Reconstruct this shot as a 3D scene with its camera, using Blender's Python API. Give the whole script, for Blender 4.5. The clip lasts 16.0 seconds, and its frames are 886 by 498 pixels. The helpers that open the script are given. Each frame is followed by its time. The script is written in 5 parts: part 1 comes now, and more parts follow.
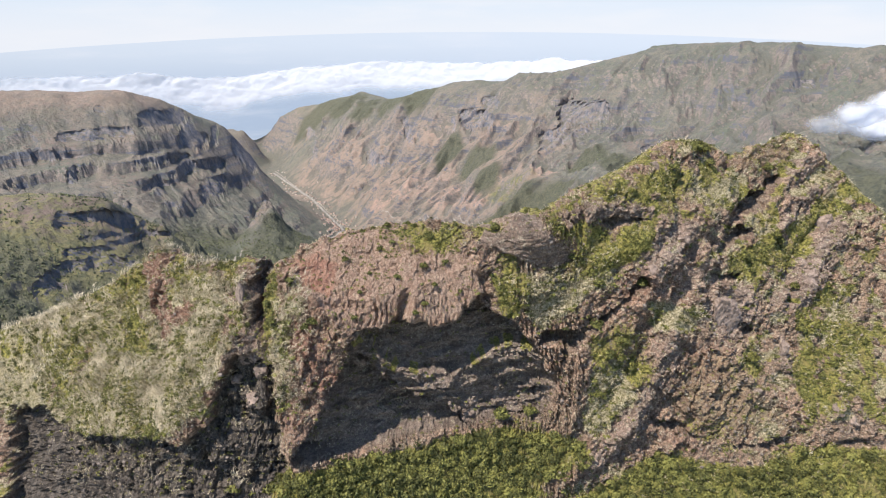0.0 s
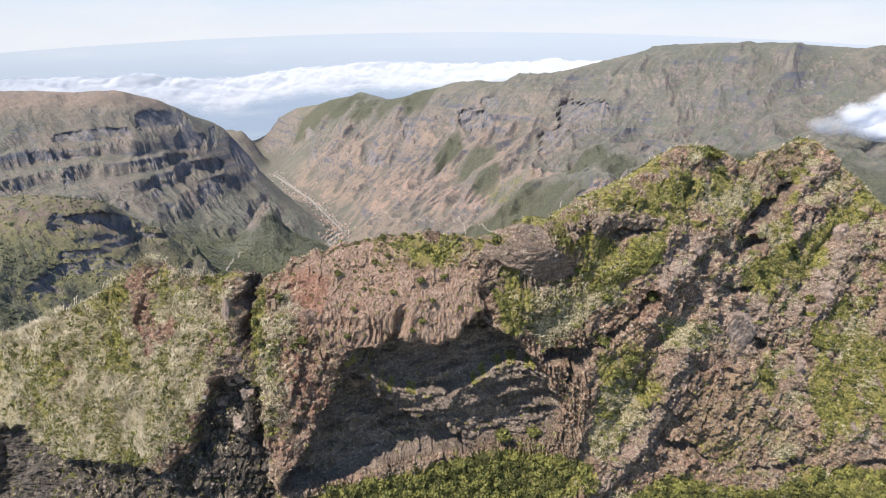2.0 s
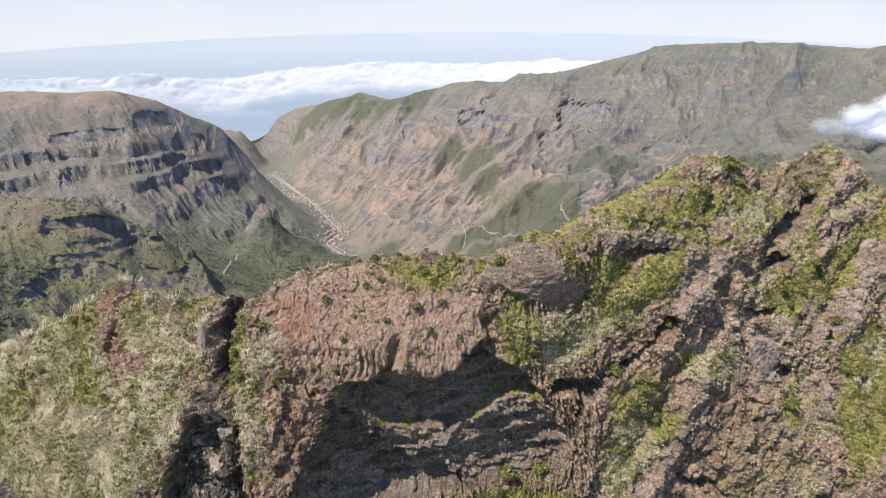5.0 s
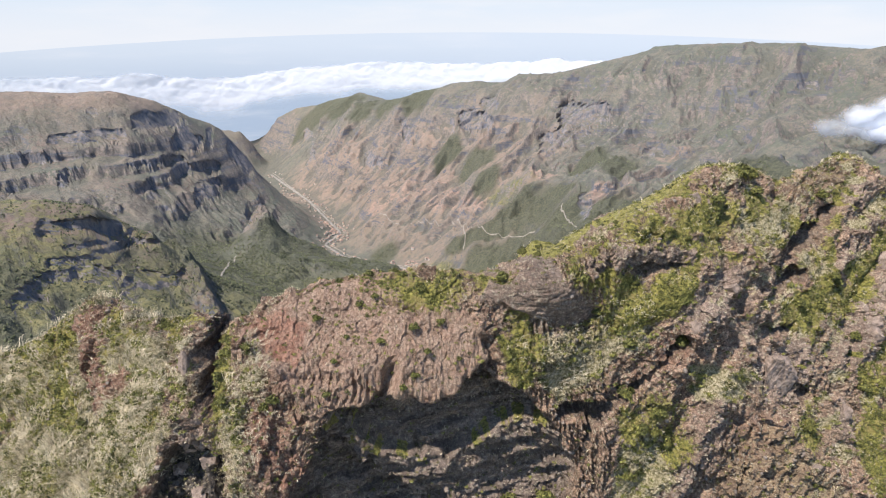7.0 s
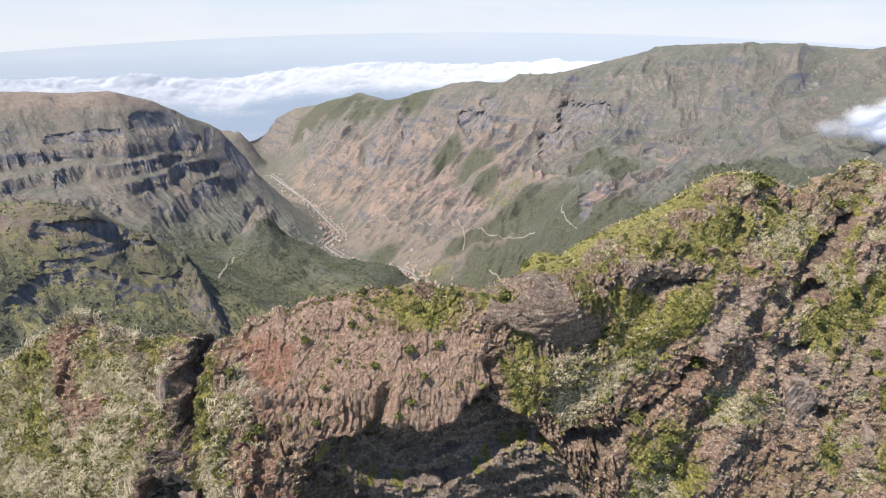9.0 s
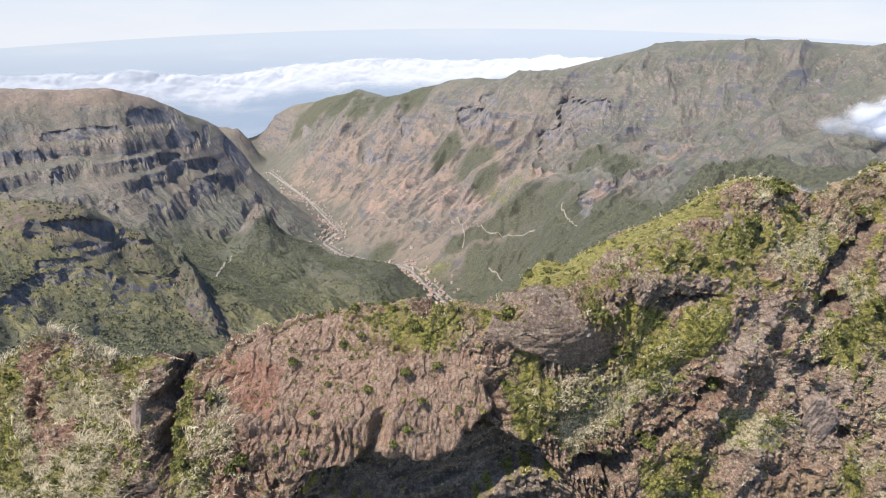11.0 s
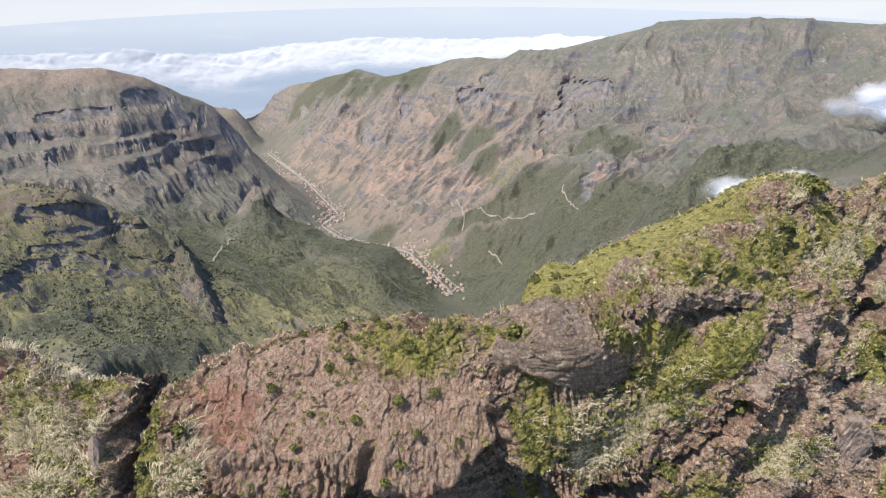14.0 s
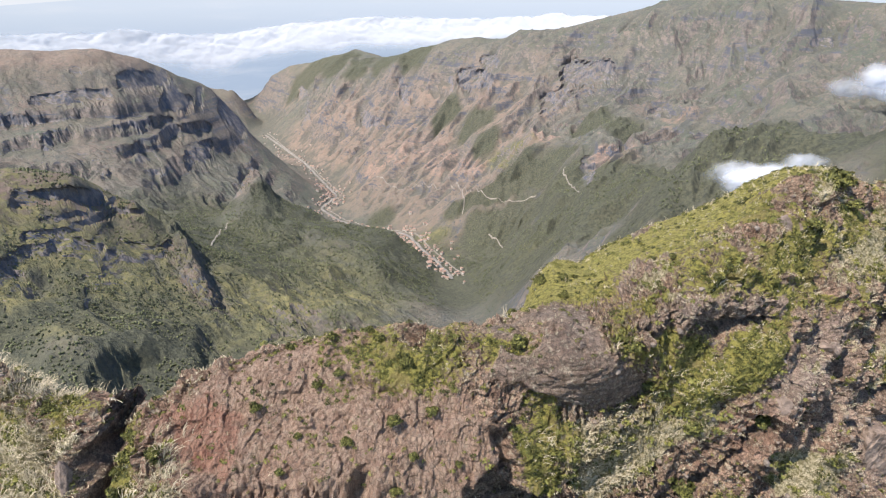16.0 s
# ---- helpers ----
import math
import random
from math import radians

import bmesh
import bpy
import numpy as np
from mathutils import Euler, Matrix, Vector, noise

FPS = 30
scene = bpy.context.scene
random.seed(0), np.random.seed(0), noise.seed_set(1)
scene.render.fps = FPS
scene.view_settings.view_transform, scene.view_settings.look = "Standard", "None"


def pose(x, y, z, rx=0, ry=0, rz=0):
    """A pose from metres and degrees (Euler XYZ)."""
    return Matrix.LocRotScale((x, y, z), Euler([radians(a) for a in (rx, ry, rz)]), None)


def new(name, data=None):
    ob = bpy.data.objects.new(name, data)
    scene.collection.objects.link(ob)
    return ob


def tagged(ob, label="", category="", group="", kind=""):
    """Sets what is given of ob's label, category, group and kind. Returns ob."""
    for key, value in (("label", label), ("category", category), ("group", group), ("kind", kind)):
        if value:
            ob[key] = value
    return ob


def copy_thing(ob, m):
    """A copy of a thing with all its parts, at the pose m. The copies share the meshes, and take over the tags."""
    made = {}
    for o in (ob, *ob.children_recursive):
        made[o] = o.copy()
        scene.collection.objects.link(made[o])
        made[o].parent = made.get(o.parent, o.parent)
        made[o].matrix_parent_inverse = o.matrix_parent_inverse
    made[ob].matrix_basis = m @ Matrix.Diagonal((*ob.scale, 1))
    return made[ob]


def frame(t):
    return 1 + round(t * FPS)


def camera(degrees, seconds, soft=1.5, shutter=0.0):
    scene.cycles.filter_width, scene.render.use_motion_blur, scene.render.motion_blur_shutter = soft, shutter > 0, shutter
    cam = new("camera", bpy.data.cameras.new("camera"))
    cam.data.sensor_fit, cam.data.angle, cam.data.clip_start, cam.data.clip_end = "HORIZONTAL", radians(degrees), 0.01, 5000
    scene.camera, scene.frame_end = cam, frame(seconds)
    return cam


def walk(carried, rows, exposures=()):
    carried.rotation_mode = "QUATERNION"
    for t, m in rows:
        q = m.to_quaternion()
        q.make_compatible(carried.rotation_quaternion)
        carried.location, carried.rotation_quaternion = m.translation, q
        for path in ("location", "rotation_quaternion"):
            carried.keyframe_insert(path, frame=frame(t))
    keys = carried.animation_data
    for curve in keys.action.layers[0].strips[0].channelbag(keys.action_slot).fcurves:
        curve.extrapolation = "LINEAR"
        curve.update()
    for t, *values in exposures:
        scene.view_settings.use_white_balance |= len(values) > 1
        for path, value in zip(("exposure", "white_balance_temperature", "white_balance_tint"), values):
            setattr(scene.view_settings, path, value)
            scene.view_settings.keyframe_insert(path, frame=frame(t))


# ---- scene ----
cam = camera(72.6, 16.0, 1.1)
METRES, EYE, TILT, LEAN, TURN = 80.0, 900.0, -20.0, 0.0, 0.0
ROWS = [
    (0.0, 0.0, 0.0, 0.0, 0.0, 0.0, -0.0),
    (0.5, 0.0004, 0.0296, 0.0109, -0.02, 0.01, 0.0),
    (1.0, 0.001, 0.0593, 0.022, -0.03, 0.02, 0.0),
    (1.5, 0.0018, 0.0889, 0.0332, -0.04, 0.03, 0.0),
    (2.0, 0.0025, 0.1184, 0.0446, -0.05, 0.02, 0.01),
    (2.5, 0.0033, 0.1481, 0.0559, -0.06, 0.02, 0.01),
    (3.0, 0.004, 0.1778, 0.0676, -0.07, 0.01, 0.01),
    (3.5, 0.0049, 0.2075, 0.0788, -0.07, 0.01, 0.01),
    (4.0, 0.0058, 0.2371, 0.0904, -0.07, 0.02, 0.01),
    (6.5, 0.0104, 0.3818, 0.1475, -0.09, 0.01, 0.0),
    (7.0, 0.0111, 0.4106, 0.1584, -0.1, 0.02, -0.01),
    (7.5, 0.012, 0.4394, 0.1696, -0.11, 0.01, -0.01),
    (8.0, 0.0128, 0.4682, 0.1806, -0.12, 0.02, -0.02),
    (8.5, 0.0135, 0.4969, 0.1914, -0.13, 0.03, -0.02),
    (9.0, 0.0143, 0.5256, 0.2023, -0.14, 0.02, -0.03),
    (9.5, 0.0151, 0.5543, 0.2134, -0.15, 0.02, -0.02),
    (12.0, 0.0185, 0.6997, 0.2668, -0.2, -0.72, -0.02),
    (12.5, 0.0192, 0.7289, 0.2781, -0.19, -0.95, -0.02),
    (13.0, 0.0199, 0.7581, 0.289, -0.2, -1.25, -0.02),
    (13.5, 0.0207, 0.7874, 0.2999, -0.21, -1.68, -0.01),
    (14.0, 0.0215, 0.8168, 0.3108, -0.22, -2.11, -0.01),
    (14.5, 0.0222, 0.8462, 0.3217, -0.22, -2.54, 0.0),
    (15.0, 0.023, 0.8757, 0.3327, -0.22, -2.97, 0.02),
    (15.5, 0.0238, 0.9051, 0.3437, -0.22, -3.4, 0.04),
    (16.0, 0.0246, 0.9346, 0.3546, -0.22, -3.83, 0.06),
]
walk(cam, [(t, pose(0, 0, EYE, TILT, LEAN, TURN) @ pose(METRES * x, METRES * y, METRES * z, 90 + pitch, roll, yaw)) for t, x, y, z, yaw, pitch, roll in ROWS],
     exposures=((0.0, 0.8, 6500, 13), (16.0, 0.8, 6500, 13)))

# ---- sky and sun ----
SUN_ELEVATION, SUN_AZIMUTH = 57.0, -126.0      # degrees; azimuth from straight ahead, minus to the left
world = bpy.data.worlds.new("sky")
scene.world = world
world.use_nodes = True
wn, wl = world.node_tree.nodes, world.node_tree.links
sky = wn.new("ShaderNodeTexSky")
sky.sky_type, sky.sun_disc = "NISHITA", False
sky.sun_elevation, sky.sun_rotation = radians(SUN_ELEVATION), radians(SUN_AZIMUTH)
sky.altitude, sky.air_density, sky.dust_density, sky.ozone_density = 900.0, 1.0, 0.1, 3.0
wl.new(sky.outputs[0], wn["Background"].inputs[0])
wn["Background"].inputs[1].default_value = 0.15
sun = new("sun", bpy.data.lights.new("sun", "SUN"))
sun.data.energy, sun.data.angle, sun.data.color = 4.7, radians(0.53), (1.0, 0.95, 0.87)
_a, _e = radians(SUN_AZIMUTH), radians(SUN_ELEVATION)
SUN_WAY = Vector((math.sin(_a) * math.cos(_e), math.cos(_a) * math.cos(_e), math.sin(_e)))
sun.matrix_world = Matrix.LocRotScale((0, 0, 1500), SUN_WAY.to_track_quat("Z", "Y"), None)


# ---- numeric helpers ----
def lattice(ix, iy, iz, seed):
    h = (ix * 374761393 + iy * 668265263 + iz * 2147483647 + seed * 1274126177) & 0xFFFFFFFF
    h = ((h ^ (h >> 13)) * 1274126177) & 0xFFFFFFFF
    h = ((h ^ (h >> 16)) * 2246822519) & 0xFFFFFFFF
    return h ^ (h >> 15)


def grain(p, size, seed=0):
    """Gradient noise, about -1 to 1, at points p (n, 3)."""
    q = p / size + 137.3
    i = np.floor(q).astype(np.int64)
    f = q - i
    w = f * f * f * (f * (f * 6 - 15) + 10)
    total = np.zeros(len(p))
    for dx in (0, 1):
        for dy in (0, 1):
            for dz in (0, 1):
                h = lattice(i[:, 0] + dx, i[:, 1] + dy, i[:, 2] + dz, seed)
                gx = (h & 1023) / 511.5 - 1
                gy = ((h >> 10) & 1023) / 511.5 - 1
                gz = ((h >> 20) & 1023) / 511.5 - 1
                d = gx * (f[:, 0] - dx) + gy * (f[:, 1] - dy) + gz * (f[:, 2] - dz)
                total += d * (w[:, 0] if dx else 1 - w[:, 0]) * (w[:, 1] if dy else 1 - w[:, 1]) * (w[:, 2] if dz else 1 - w[:, 2])
    return total * 1.5


def fractal(p, size, octaves, seed=0, ridged=False, gain=0.5):
    total, amp, norm = np.zeros(len(p)), 1.0, 0.0
    for k in range(octaves):
        n = grain(p, size / 2.03 ** k, seed + 17 * k)
        total += amp * (1 - 2.4 * np.abs(n) if ridged else n)
        norm += amp
        amp *= gain
    return total / norm


def step(a, b, v):
    s = np.clip((v - a) / (b - a), 0, 1)
    return s * s * (3 - 2 * s)


def spline(xs, ys, q):
    """Smooth curve through (xs, ys) along the first axis of ys."""
    xs, ys, q = np.asarray(xs, float), np.asarray(ys, float), np.asarray(q, float)
    slope = (ys[1:] - ys[:-1]) / (xs[1:] - xs[:-1]).reshape(-1, *[1] * (ys.ndim - 1))
    m = np.concatenate([slope[:1], (slope[1:] + slope[:-1]) / 2, slope[-1:]])
    k = np.clip(np.searchsorted(xs, q) - 1, 0, len(xs) - 2)
    h = xs[k + 1] - xs[k]
    s = (q - xs[k]) / h
    shape = (-1, *[1] * (ys.ndim - 1))
    s, h = s.reshape(shape), h.reshape(shape)
    return ((2 * s ** 3 - 3 * s ** 2 + 1) * ys[k] + (s ** 3 - 2 * s ** 2 + s) * h * m[k] + (3 * s ** 2 - 2 * s ** 3) * ys[k + 1] + (s ** 3 - s ** 2) * h * m[k + 1])


def inside(poly, x, z):
    """Signed distance to a closed outline in the plane, plus inside."""
    poly = np.array(poly, float)
    best, sign = np.full(x.shape, 1e9), np.zeros(x.shape, bool)
    for (x0, z0), (x1, z1) in zip(poly, np.roll(poly, -1, 0)):
        dx, dz = x1 - x0, z1 - z0
        s = np.clip(((x - x0) * dx + (z - z0) * dz) / (dx * dx + dz * dz), 0, 1)
        best = np.minimum(best, np.hypot(x - x0 - s * dx, z - z0 - s * dz))
        if dz:
            sign ^= ((z0 > z) != (z1 > z)) & (x < x0 + (z - z0) * dx / dz)
    return np.where(sign, best, -best)


def blobs(spots, x, z, wob):
    total = np.zeros(x.shape)
    for sx, sz, rx, rz in spots:
        total = np.maximum(total, 1 - np.hypot((x - sx) / rx, (z - sz) / rz) * 0.62 + wob)
    return np.clip(total, 0, 1)


def mesh_of(name, verts, quads=None, tris=None, smooth=True):
    """A mesh from arrays of vertices and of faces."""
    me = bpy.data.meshes.new(name)
    faces = [(a, k) for a, k in ((quads, 4), (tris, 3)) if a is not None and len(a)]
    loops = np.concatenate([np.asarray(a).reshape(-1) for a, k in faces]).astype(np.int32)
    sizes = np.concatenate([np.full(len(a), k) for a, k in faces])
    starts = np.concatenate([[0], np.cumsum(sizes)[:-1]]).astype(np.int32)
    me.vertices.add(len(verts))
    me.vertices.foreach_set("co", np.asarray(verts, np.float32).reshape(-1))
    me.loops.add(len(loops))
    me.loops.foreach_set("vertex_index", loops)
    me.polygons.add(len(starts))
    me.polygons.foreach_set("loop_start", starts)
    me.polygons.foreach_set("use_smooth", np.full(len(starts), smooth))
    me.update(calc_edges=True)
    return me


def lay(me, name, values):
    """A value for each vertex."""
    me.attributes.new(name, "FLOAT", "POINT").data.foreach_set("value", np.asarray(values, np.float32))


def grid_faces(rows, columns):
    i = np.arange(rows * columns).reshape(rows, columns)
    return np.stack([i[:-1, :-1], i[:-1, 1:], i[1:, 1:], i[1:, :-1]], -1).reshape(-1, 4)


def grid_normals(p):
    du, dv = np.gradient(p, axis=1), np.gradient(p, axis=0)
    n = np.cross(du, dv)
    return n / (np.linalg.norm(n, axis=2, keepdims=True) + 1e-9)


# ---- materials ----
class Shade:
    """A node material under construction."""

    def __init__(self, name, roughness=0.9):
        self.m = bpy.data.materials.new(name)
        self.m.use_nodes = True
        self.t = self.m.node_tree
        self.b = self.t.nodes["Principled BSDF"]
        self.b.inputs["Roughness"].default_value = roughness
        self.b.inputs["Specular IOR Level"].default_value = 0.25
        self.place = self.t.nodes.new("ShaderNodeNewGeometry").outputs["Position"]

    def node(self, kind, **values):
        n = self.t.nodes.new(kind)
        for key, value in values.items():
            if key in n.inputs:
                self.put(n.inputs[key], value)
            else:
                setattr(n, key, value)
        return n

    def put(self, socket, value):
        if hasattr(value, "is_linked"):
            self.t.links.new(value, socket)
        elif isinstance(value, tuple) and len(value) == 3 and socket.type == "RGBA":
            socket.default_value = (*value, 1)
        else:
            socket.default_value = value

    def noise(self, size, detail=5.0, rough=0.6, stretch=None):
        place = self.place
        if stretch:
            mp = self.node("ShaderNodeVectorMath", operation="MULTIPLY")
            self.put(mp.inputs[0], place)
            mp.inputs[1].default_value = stretch
            place = mp.outputs[0]
        return self.node("ShaderNodeTexNoise", Vector=place, Scale=1 / size, Detail=detail, Roughness=rough).outputs["Fac"]

    def ramp(self, value, a, b):
        n = self.node("ShaderNodeMapRange", interpolation_type="SMOOTHSTEP")
        for k, v in enumerate((value, a, b, 0.0, 1.0)):
            self.put(n.inputs[k], v)
        return n.outputs[0]

    def mix(self, f, a, b):
        n = self.t.nodes.new("ShaderNodeMix")
        n.data_type = "RGBA"
        self.put(n.inputs[0], f), self.put(n.inputs[6], a), self.put(n.inputs[7], b)
        return n.outputs[2]

    def math(self, op, a, b=0.0):
        n = self.t.nodes.new("ShaderNodeMath")
        n.operation, n.use_clamp = op, op != "ADD"
        self.put(n.inputs[0], a), self.put(n.inputs[1], b)
        return n.outputs[0]

    def attr(self, name):
        return self.node("ShaderNodeAttribute", attribute_name=name).outputs["Fac"]

    def slope(self):
        n = self.node("ShaderNodeSeparateXYZ")
        self.put(n.inputs[0], self.t.nodes.new("ShaderNodeNewGeometry").outputs["Normal"])
        return n.outputs[2]

    def done(self, colour, bump=None, strength=0.4, distance=0.2):
        self.put(self.b.inputs["Base Color"], colour)
        if bump is not None:
            n = self.node("ShaderNodeBump", Strength=strength, Distance=distance, Height=bump)
            self.put(self.b.inputs["Normal"], n.outputs[0])
        return self.m


def near_rock_material():
    s = Shade("volcanic_rock_and_turf", 0.92)
    tiny, fine, mid, big = s.noise(0.3, 6, 0.75), s.noise(0.9, 7, 0.75), s.noise(4.0, 7, 0.7), s.noise(18.0)
    strata = s.noise(2.6, 6, 0.7, (0.25, 0.25, 1.4))
    flow = s.noise(1.6, 6, 0.72, (1.0, 1.0, 0.22))
    cracks = s.node("ShaderNodeTexVoronoi", feature="DISTANCE_TO_EDGE", Vector=s.place, Scale=0.75).outputs["Distance"]
    rock = s.mix(s.ramp(mid, 0.4, 0.62), (0.25, 0.146, 0.098), (0.58, 0.38, 0.26))
    rock = s.mix(s.ramp(big, 0.42, 0.62), rock, (0.4, 0.275, 0.188))
    rock = s.mix(s.math("MULTIPLY", s.ramp(fine, 0.55, 0.4), 0.85), rock, (0.085, 0.06, 0.041))
    grey = s.mix(s.ramp(strata, 0.38, 0.62), (0.2, 0.144, 0.114), (0.47, 0.35, 0.275))
    grey = s.mix(s.math("MULTIPLY", s.ramp(fine, 0.52, 0.36), 0.6), grey, (0.1, 0.08, 0.062))
    red = s.mix(s.ramp(flow, 0.38, 0.62), (0.26, 0.122, 0.082), (0.42, 0.235, 0.16))
    rock = s.mix(s.attr("grey"), rock, grey)
    rock = s.mix(s.math("MULTIPLY", s.attr("red"), s.ramp(mid, 0.25, 0.55)), rock, red)
    column = s.noise(0.75, 6, 0.65, (1.0, 1.0, 0.1))
    fluted = s.mix(s.ramp(column, 0.36, 0.6), (0.235, 0.148, 0.102), (0.44, 0.308, 0.22))
    fluted = s.mix(s.math("MULTIPLY", s.ramp(mid, 0.5, 0.62), 0.5), fluted, (0.29, 0.168, 0.115))
    rock = s.mix(s.math("MULTIPLY", s.attr("cap"), s.ramp(s.attr("red"), 0.9, 0.5)), rock, fluted)
    lichen = s.math("MULTIPLY", s.ramp(s.noise(1.1, 8, 0.78), 0.52, 0.62), 0.7)
    rock = s.mix(s.math("MULTIPLY", s.ramp(tiny, 0.54, 0.43), s.math("SUBTRACT", 0.55, s.math("MULTIPLY", s.attr("cap"), 0.4))), rock, (0.075, 0.055, 0.037))
    # darker mix: dark basalt of cliff and slab, painted shade in cave and hollows
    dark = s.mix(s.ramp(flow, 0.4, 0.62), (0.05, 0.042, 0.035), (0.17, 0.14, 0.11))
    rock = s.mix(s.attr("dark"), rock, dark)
    rock = s.mix(s.math("MULTIPLY", lichen, s.math("SUBTRACT", s.math("SUBTRACT", 1.0, s.attr("dark")), s.math("MULTIPLY", s.attr("cap"), 0.75))), rock, (0.52, 0.45, 0.32))
    rock = s.mix(s.math("MULTIPLY", s.ramp(cracks, 0.07, 0.0), 0.4), rock, (0.05, 0.04, 0.03))
    green = s.mix(s.ramp(fine, 0.42, 0.58), (0.085, 0.086, 0.02), (0.3, 0.265, 0.07))
    green = s.mix(s.math("MULTIPLY", s.ramp(mid, 0.48, 0.6), 0.6), green, (0.26, 0.2, 0.08))
    green = s.mix(s.math("MULTIPLY", s.attr("lush"), 0.8), green, s.mix(s.ramp(fine, 0.4, 0.58), (0.15, 0.14, 0.038), (0.38, 0.325, 0.085)))
    dry = s.mix(s.ramp(s.noise(0.6, 7, 0.75), 0.4, 0.6), (0.15, 0.128, 0.056), (0.43, 0.365, 0.225))
    soil = s.mix(s.ramp(mid, 0.4, 0.6), (0.2, 0.135, 0.085), (0.33, 0.25, 0.14))
    rock = s.mix(s.math("MULTIPLY", s.attr("earth"), s.ramp(fine, 0.35, 0.6)), rock, soil)
    wob = s.ramp(fine, 0.3, 0.7)
    colour = s.mix(s.ramp(s.math("ADD", s.attr("dry"), s.math("MULTIPLY", wob, 0.5)), 0.55, 0.8), rock, dry)
    colour = s.mix(s.ramp(s.math("ADD", s.attr("green"), s.math("MULTIPLY", wob, 0.5)), 0.6, 0.8), colour, green)
    return s.done(colour, s.math("ADD", tiny, s.math("ADD", fine, s.noise(2.2, 6, 0.7))), 1.0, 0.7)


def land_material():
    s = Shade("mountain_slope", 0.95)
    up = s.slope()
    n5, n12, n40, n120 = s.noise(5.0, 6, 0.75), s.noise(13.0, 7, 0.72), s.noise(40.0, 8, 0.7), s.noise(140.0, 6, 0.62)
    strata = s.noise(60.0, 7, 0.68, (0.22, 0.22, 2.6))
    streak = s.noise(42.0, 7, 0.7, (1.0, 1.0, 0.28))
    # grass and heath with scrub in it
    # grass and rock kept pale and greyish: distance haze put into the colours
    grass = s.mix(s.ramp(n120, 0.38, 0.62), (0.105, 0.114, 0.082), (0.161, 0.144, 0.111))
    grass = s.mix(s.ramp(n40, 0.45, 0.62), grass, (0.105, 0.105, 0.088))
    grass = s.mix(s.ramp(n12, 0.5, 0.64), grass, (0.166, 0.14, 0.109))
    grass = s.mix(s.math("MULTIPLY", s.ramp(n5, 0.49, 0.58), 0.6), grass, (0.079, 0.081, 0.068))
    grass = s.mix(s.attr("ochre"), grass, s.mix(s.ramp(n12, 0.38, 0.62), (0.353, 0.229, 0.17), (0.187, 0.148, 0.118)))
    grass = s.mix(s.attr("fresh"), grass, s.mix(s.ramp(n12, 0.36, 0.62), (0.198, 0.175, 0.078), (0.098, 0.097, 0.052)))
    # hollows of the slope mixed darker: gully growth, with shade put into the colour
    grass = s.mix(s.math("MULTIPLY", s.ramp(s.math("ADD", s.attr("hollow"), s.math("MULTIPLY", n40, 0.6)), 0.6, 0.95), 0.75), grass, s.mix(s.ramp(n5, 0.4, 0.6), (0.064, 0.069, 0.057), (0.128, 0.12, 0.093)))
    grass = s.mix(s.math("MULTIPLY", s.attr("bare"), s.ramp(n12, 0.4, 0.62)), grass, s.mix(n40, (0.096, 0.074, 0.062), (0.268, 0.187, 0.149)))
    # rock shows where it is steep, in beds
    rock = s.mix(s.ramp(n12, 0.36, 0.64), (0.12, 0.108, 0.098), (0.228, 0.184, 0.15))
    rock = s.mix(s.ramp(strata, 0.5, 0.6), rock, (0.1, 0.103, 0.118))
    rock = s.mix(s.math("MULTIPLY", s.ramp(n5, 0.52, 0.62), 0.5), rock, (0.075, 0.075, 0.054))
    edge = s.math("ADD", up, s.math("MULTIPLY", s.math("SUBTRACT", n40, 0.5), 0.7))
    colour = s.mix(s.ramp(edge, 0.58, 0.74), rock, grass)
    colour = s.mix(s.math("MULTIPLY", s.ramp(streak, 0.53, 0.62), s.math("ADD", 0.12, s.math("MULTIPLY", s.attr("ochre"), 0.6))), colour, s.mix(s.ramp(n12, 0.4, 0.6), (0.168, 0.132, 0.1), (0.255, 0.19, 0.14)))
    colour = s.mix(s.math("MULTIPLY", s.ramp(streak, 0.45, 0.36), 0.45), colour, (0.098, 0.099, 0.091))
    wood = s.mix(s.ramp(n5, 0.38, 0.62), (0.05, 0.053, 0.038), (0.105, 0.104, 0.064))
    colour = s.mix(s.math("MULTIPLY", s.attr("wood"), 0.94), colour, wood)
    # cliff beds tinted bluish, haze over shaded faces put into the rock colour
    hazed_bed = s.mix(s.ramp(s.noise(12.0, 6, 0.72, (1.0, 1.0, 0.4)), 0.38, 0.62), (0.098, 0.104, 0.122), (0.235, 0.2, 0.175))
    colour = s.mix(s.ramp(s.math("ADD", s.attr("cliff"), s.math("MULTIPLY", s.math("SUBTRACT", n12, 0.5), 0.9)), 0.35, 0.6), colour, s.mix(s.ramp(up, 0.55, 0.8), hazed_bed, colour))
    return s.done(colour, s.math("ADD", s.noise(8.0, 6, 0.75), n40), 0.9, 5.0)


ROCK, LAND = near_rock_material(), land_material()

# ---- distant land: ridge and valley lines in metres ----
LEFT_CREST = [(-1478, 1850, 732), (-1340, 1880, 714), (-1255, 1910, 702), (-1220, 1935, 708), (-1150, 1985, 700), (-1114, 2000, 704), (-1054, 2050, 706), (-983, 2150, 668), (-937, 2200, 629), (-868, 2300, 574), (-838, 2330, 552), (-815, 2355, 508), (-773, 2400, 430), (-741, 2400, 365), (-677, 2380, 308), (-569, 2350, 226), (-472, 2330, 164), (-410, 2340, 125)]
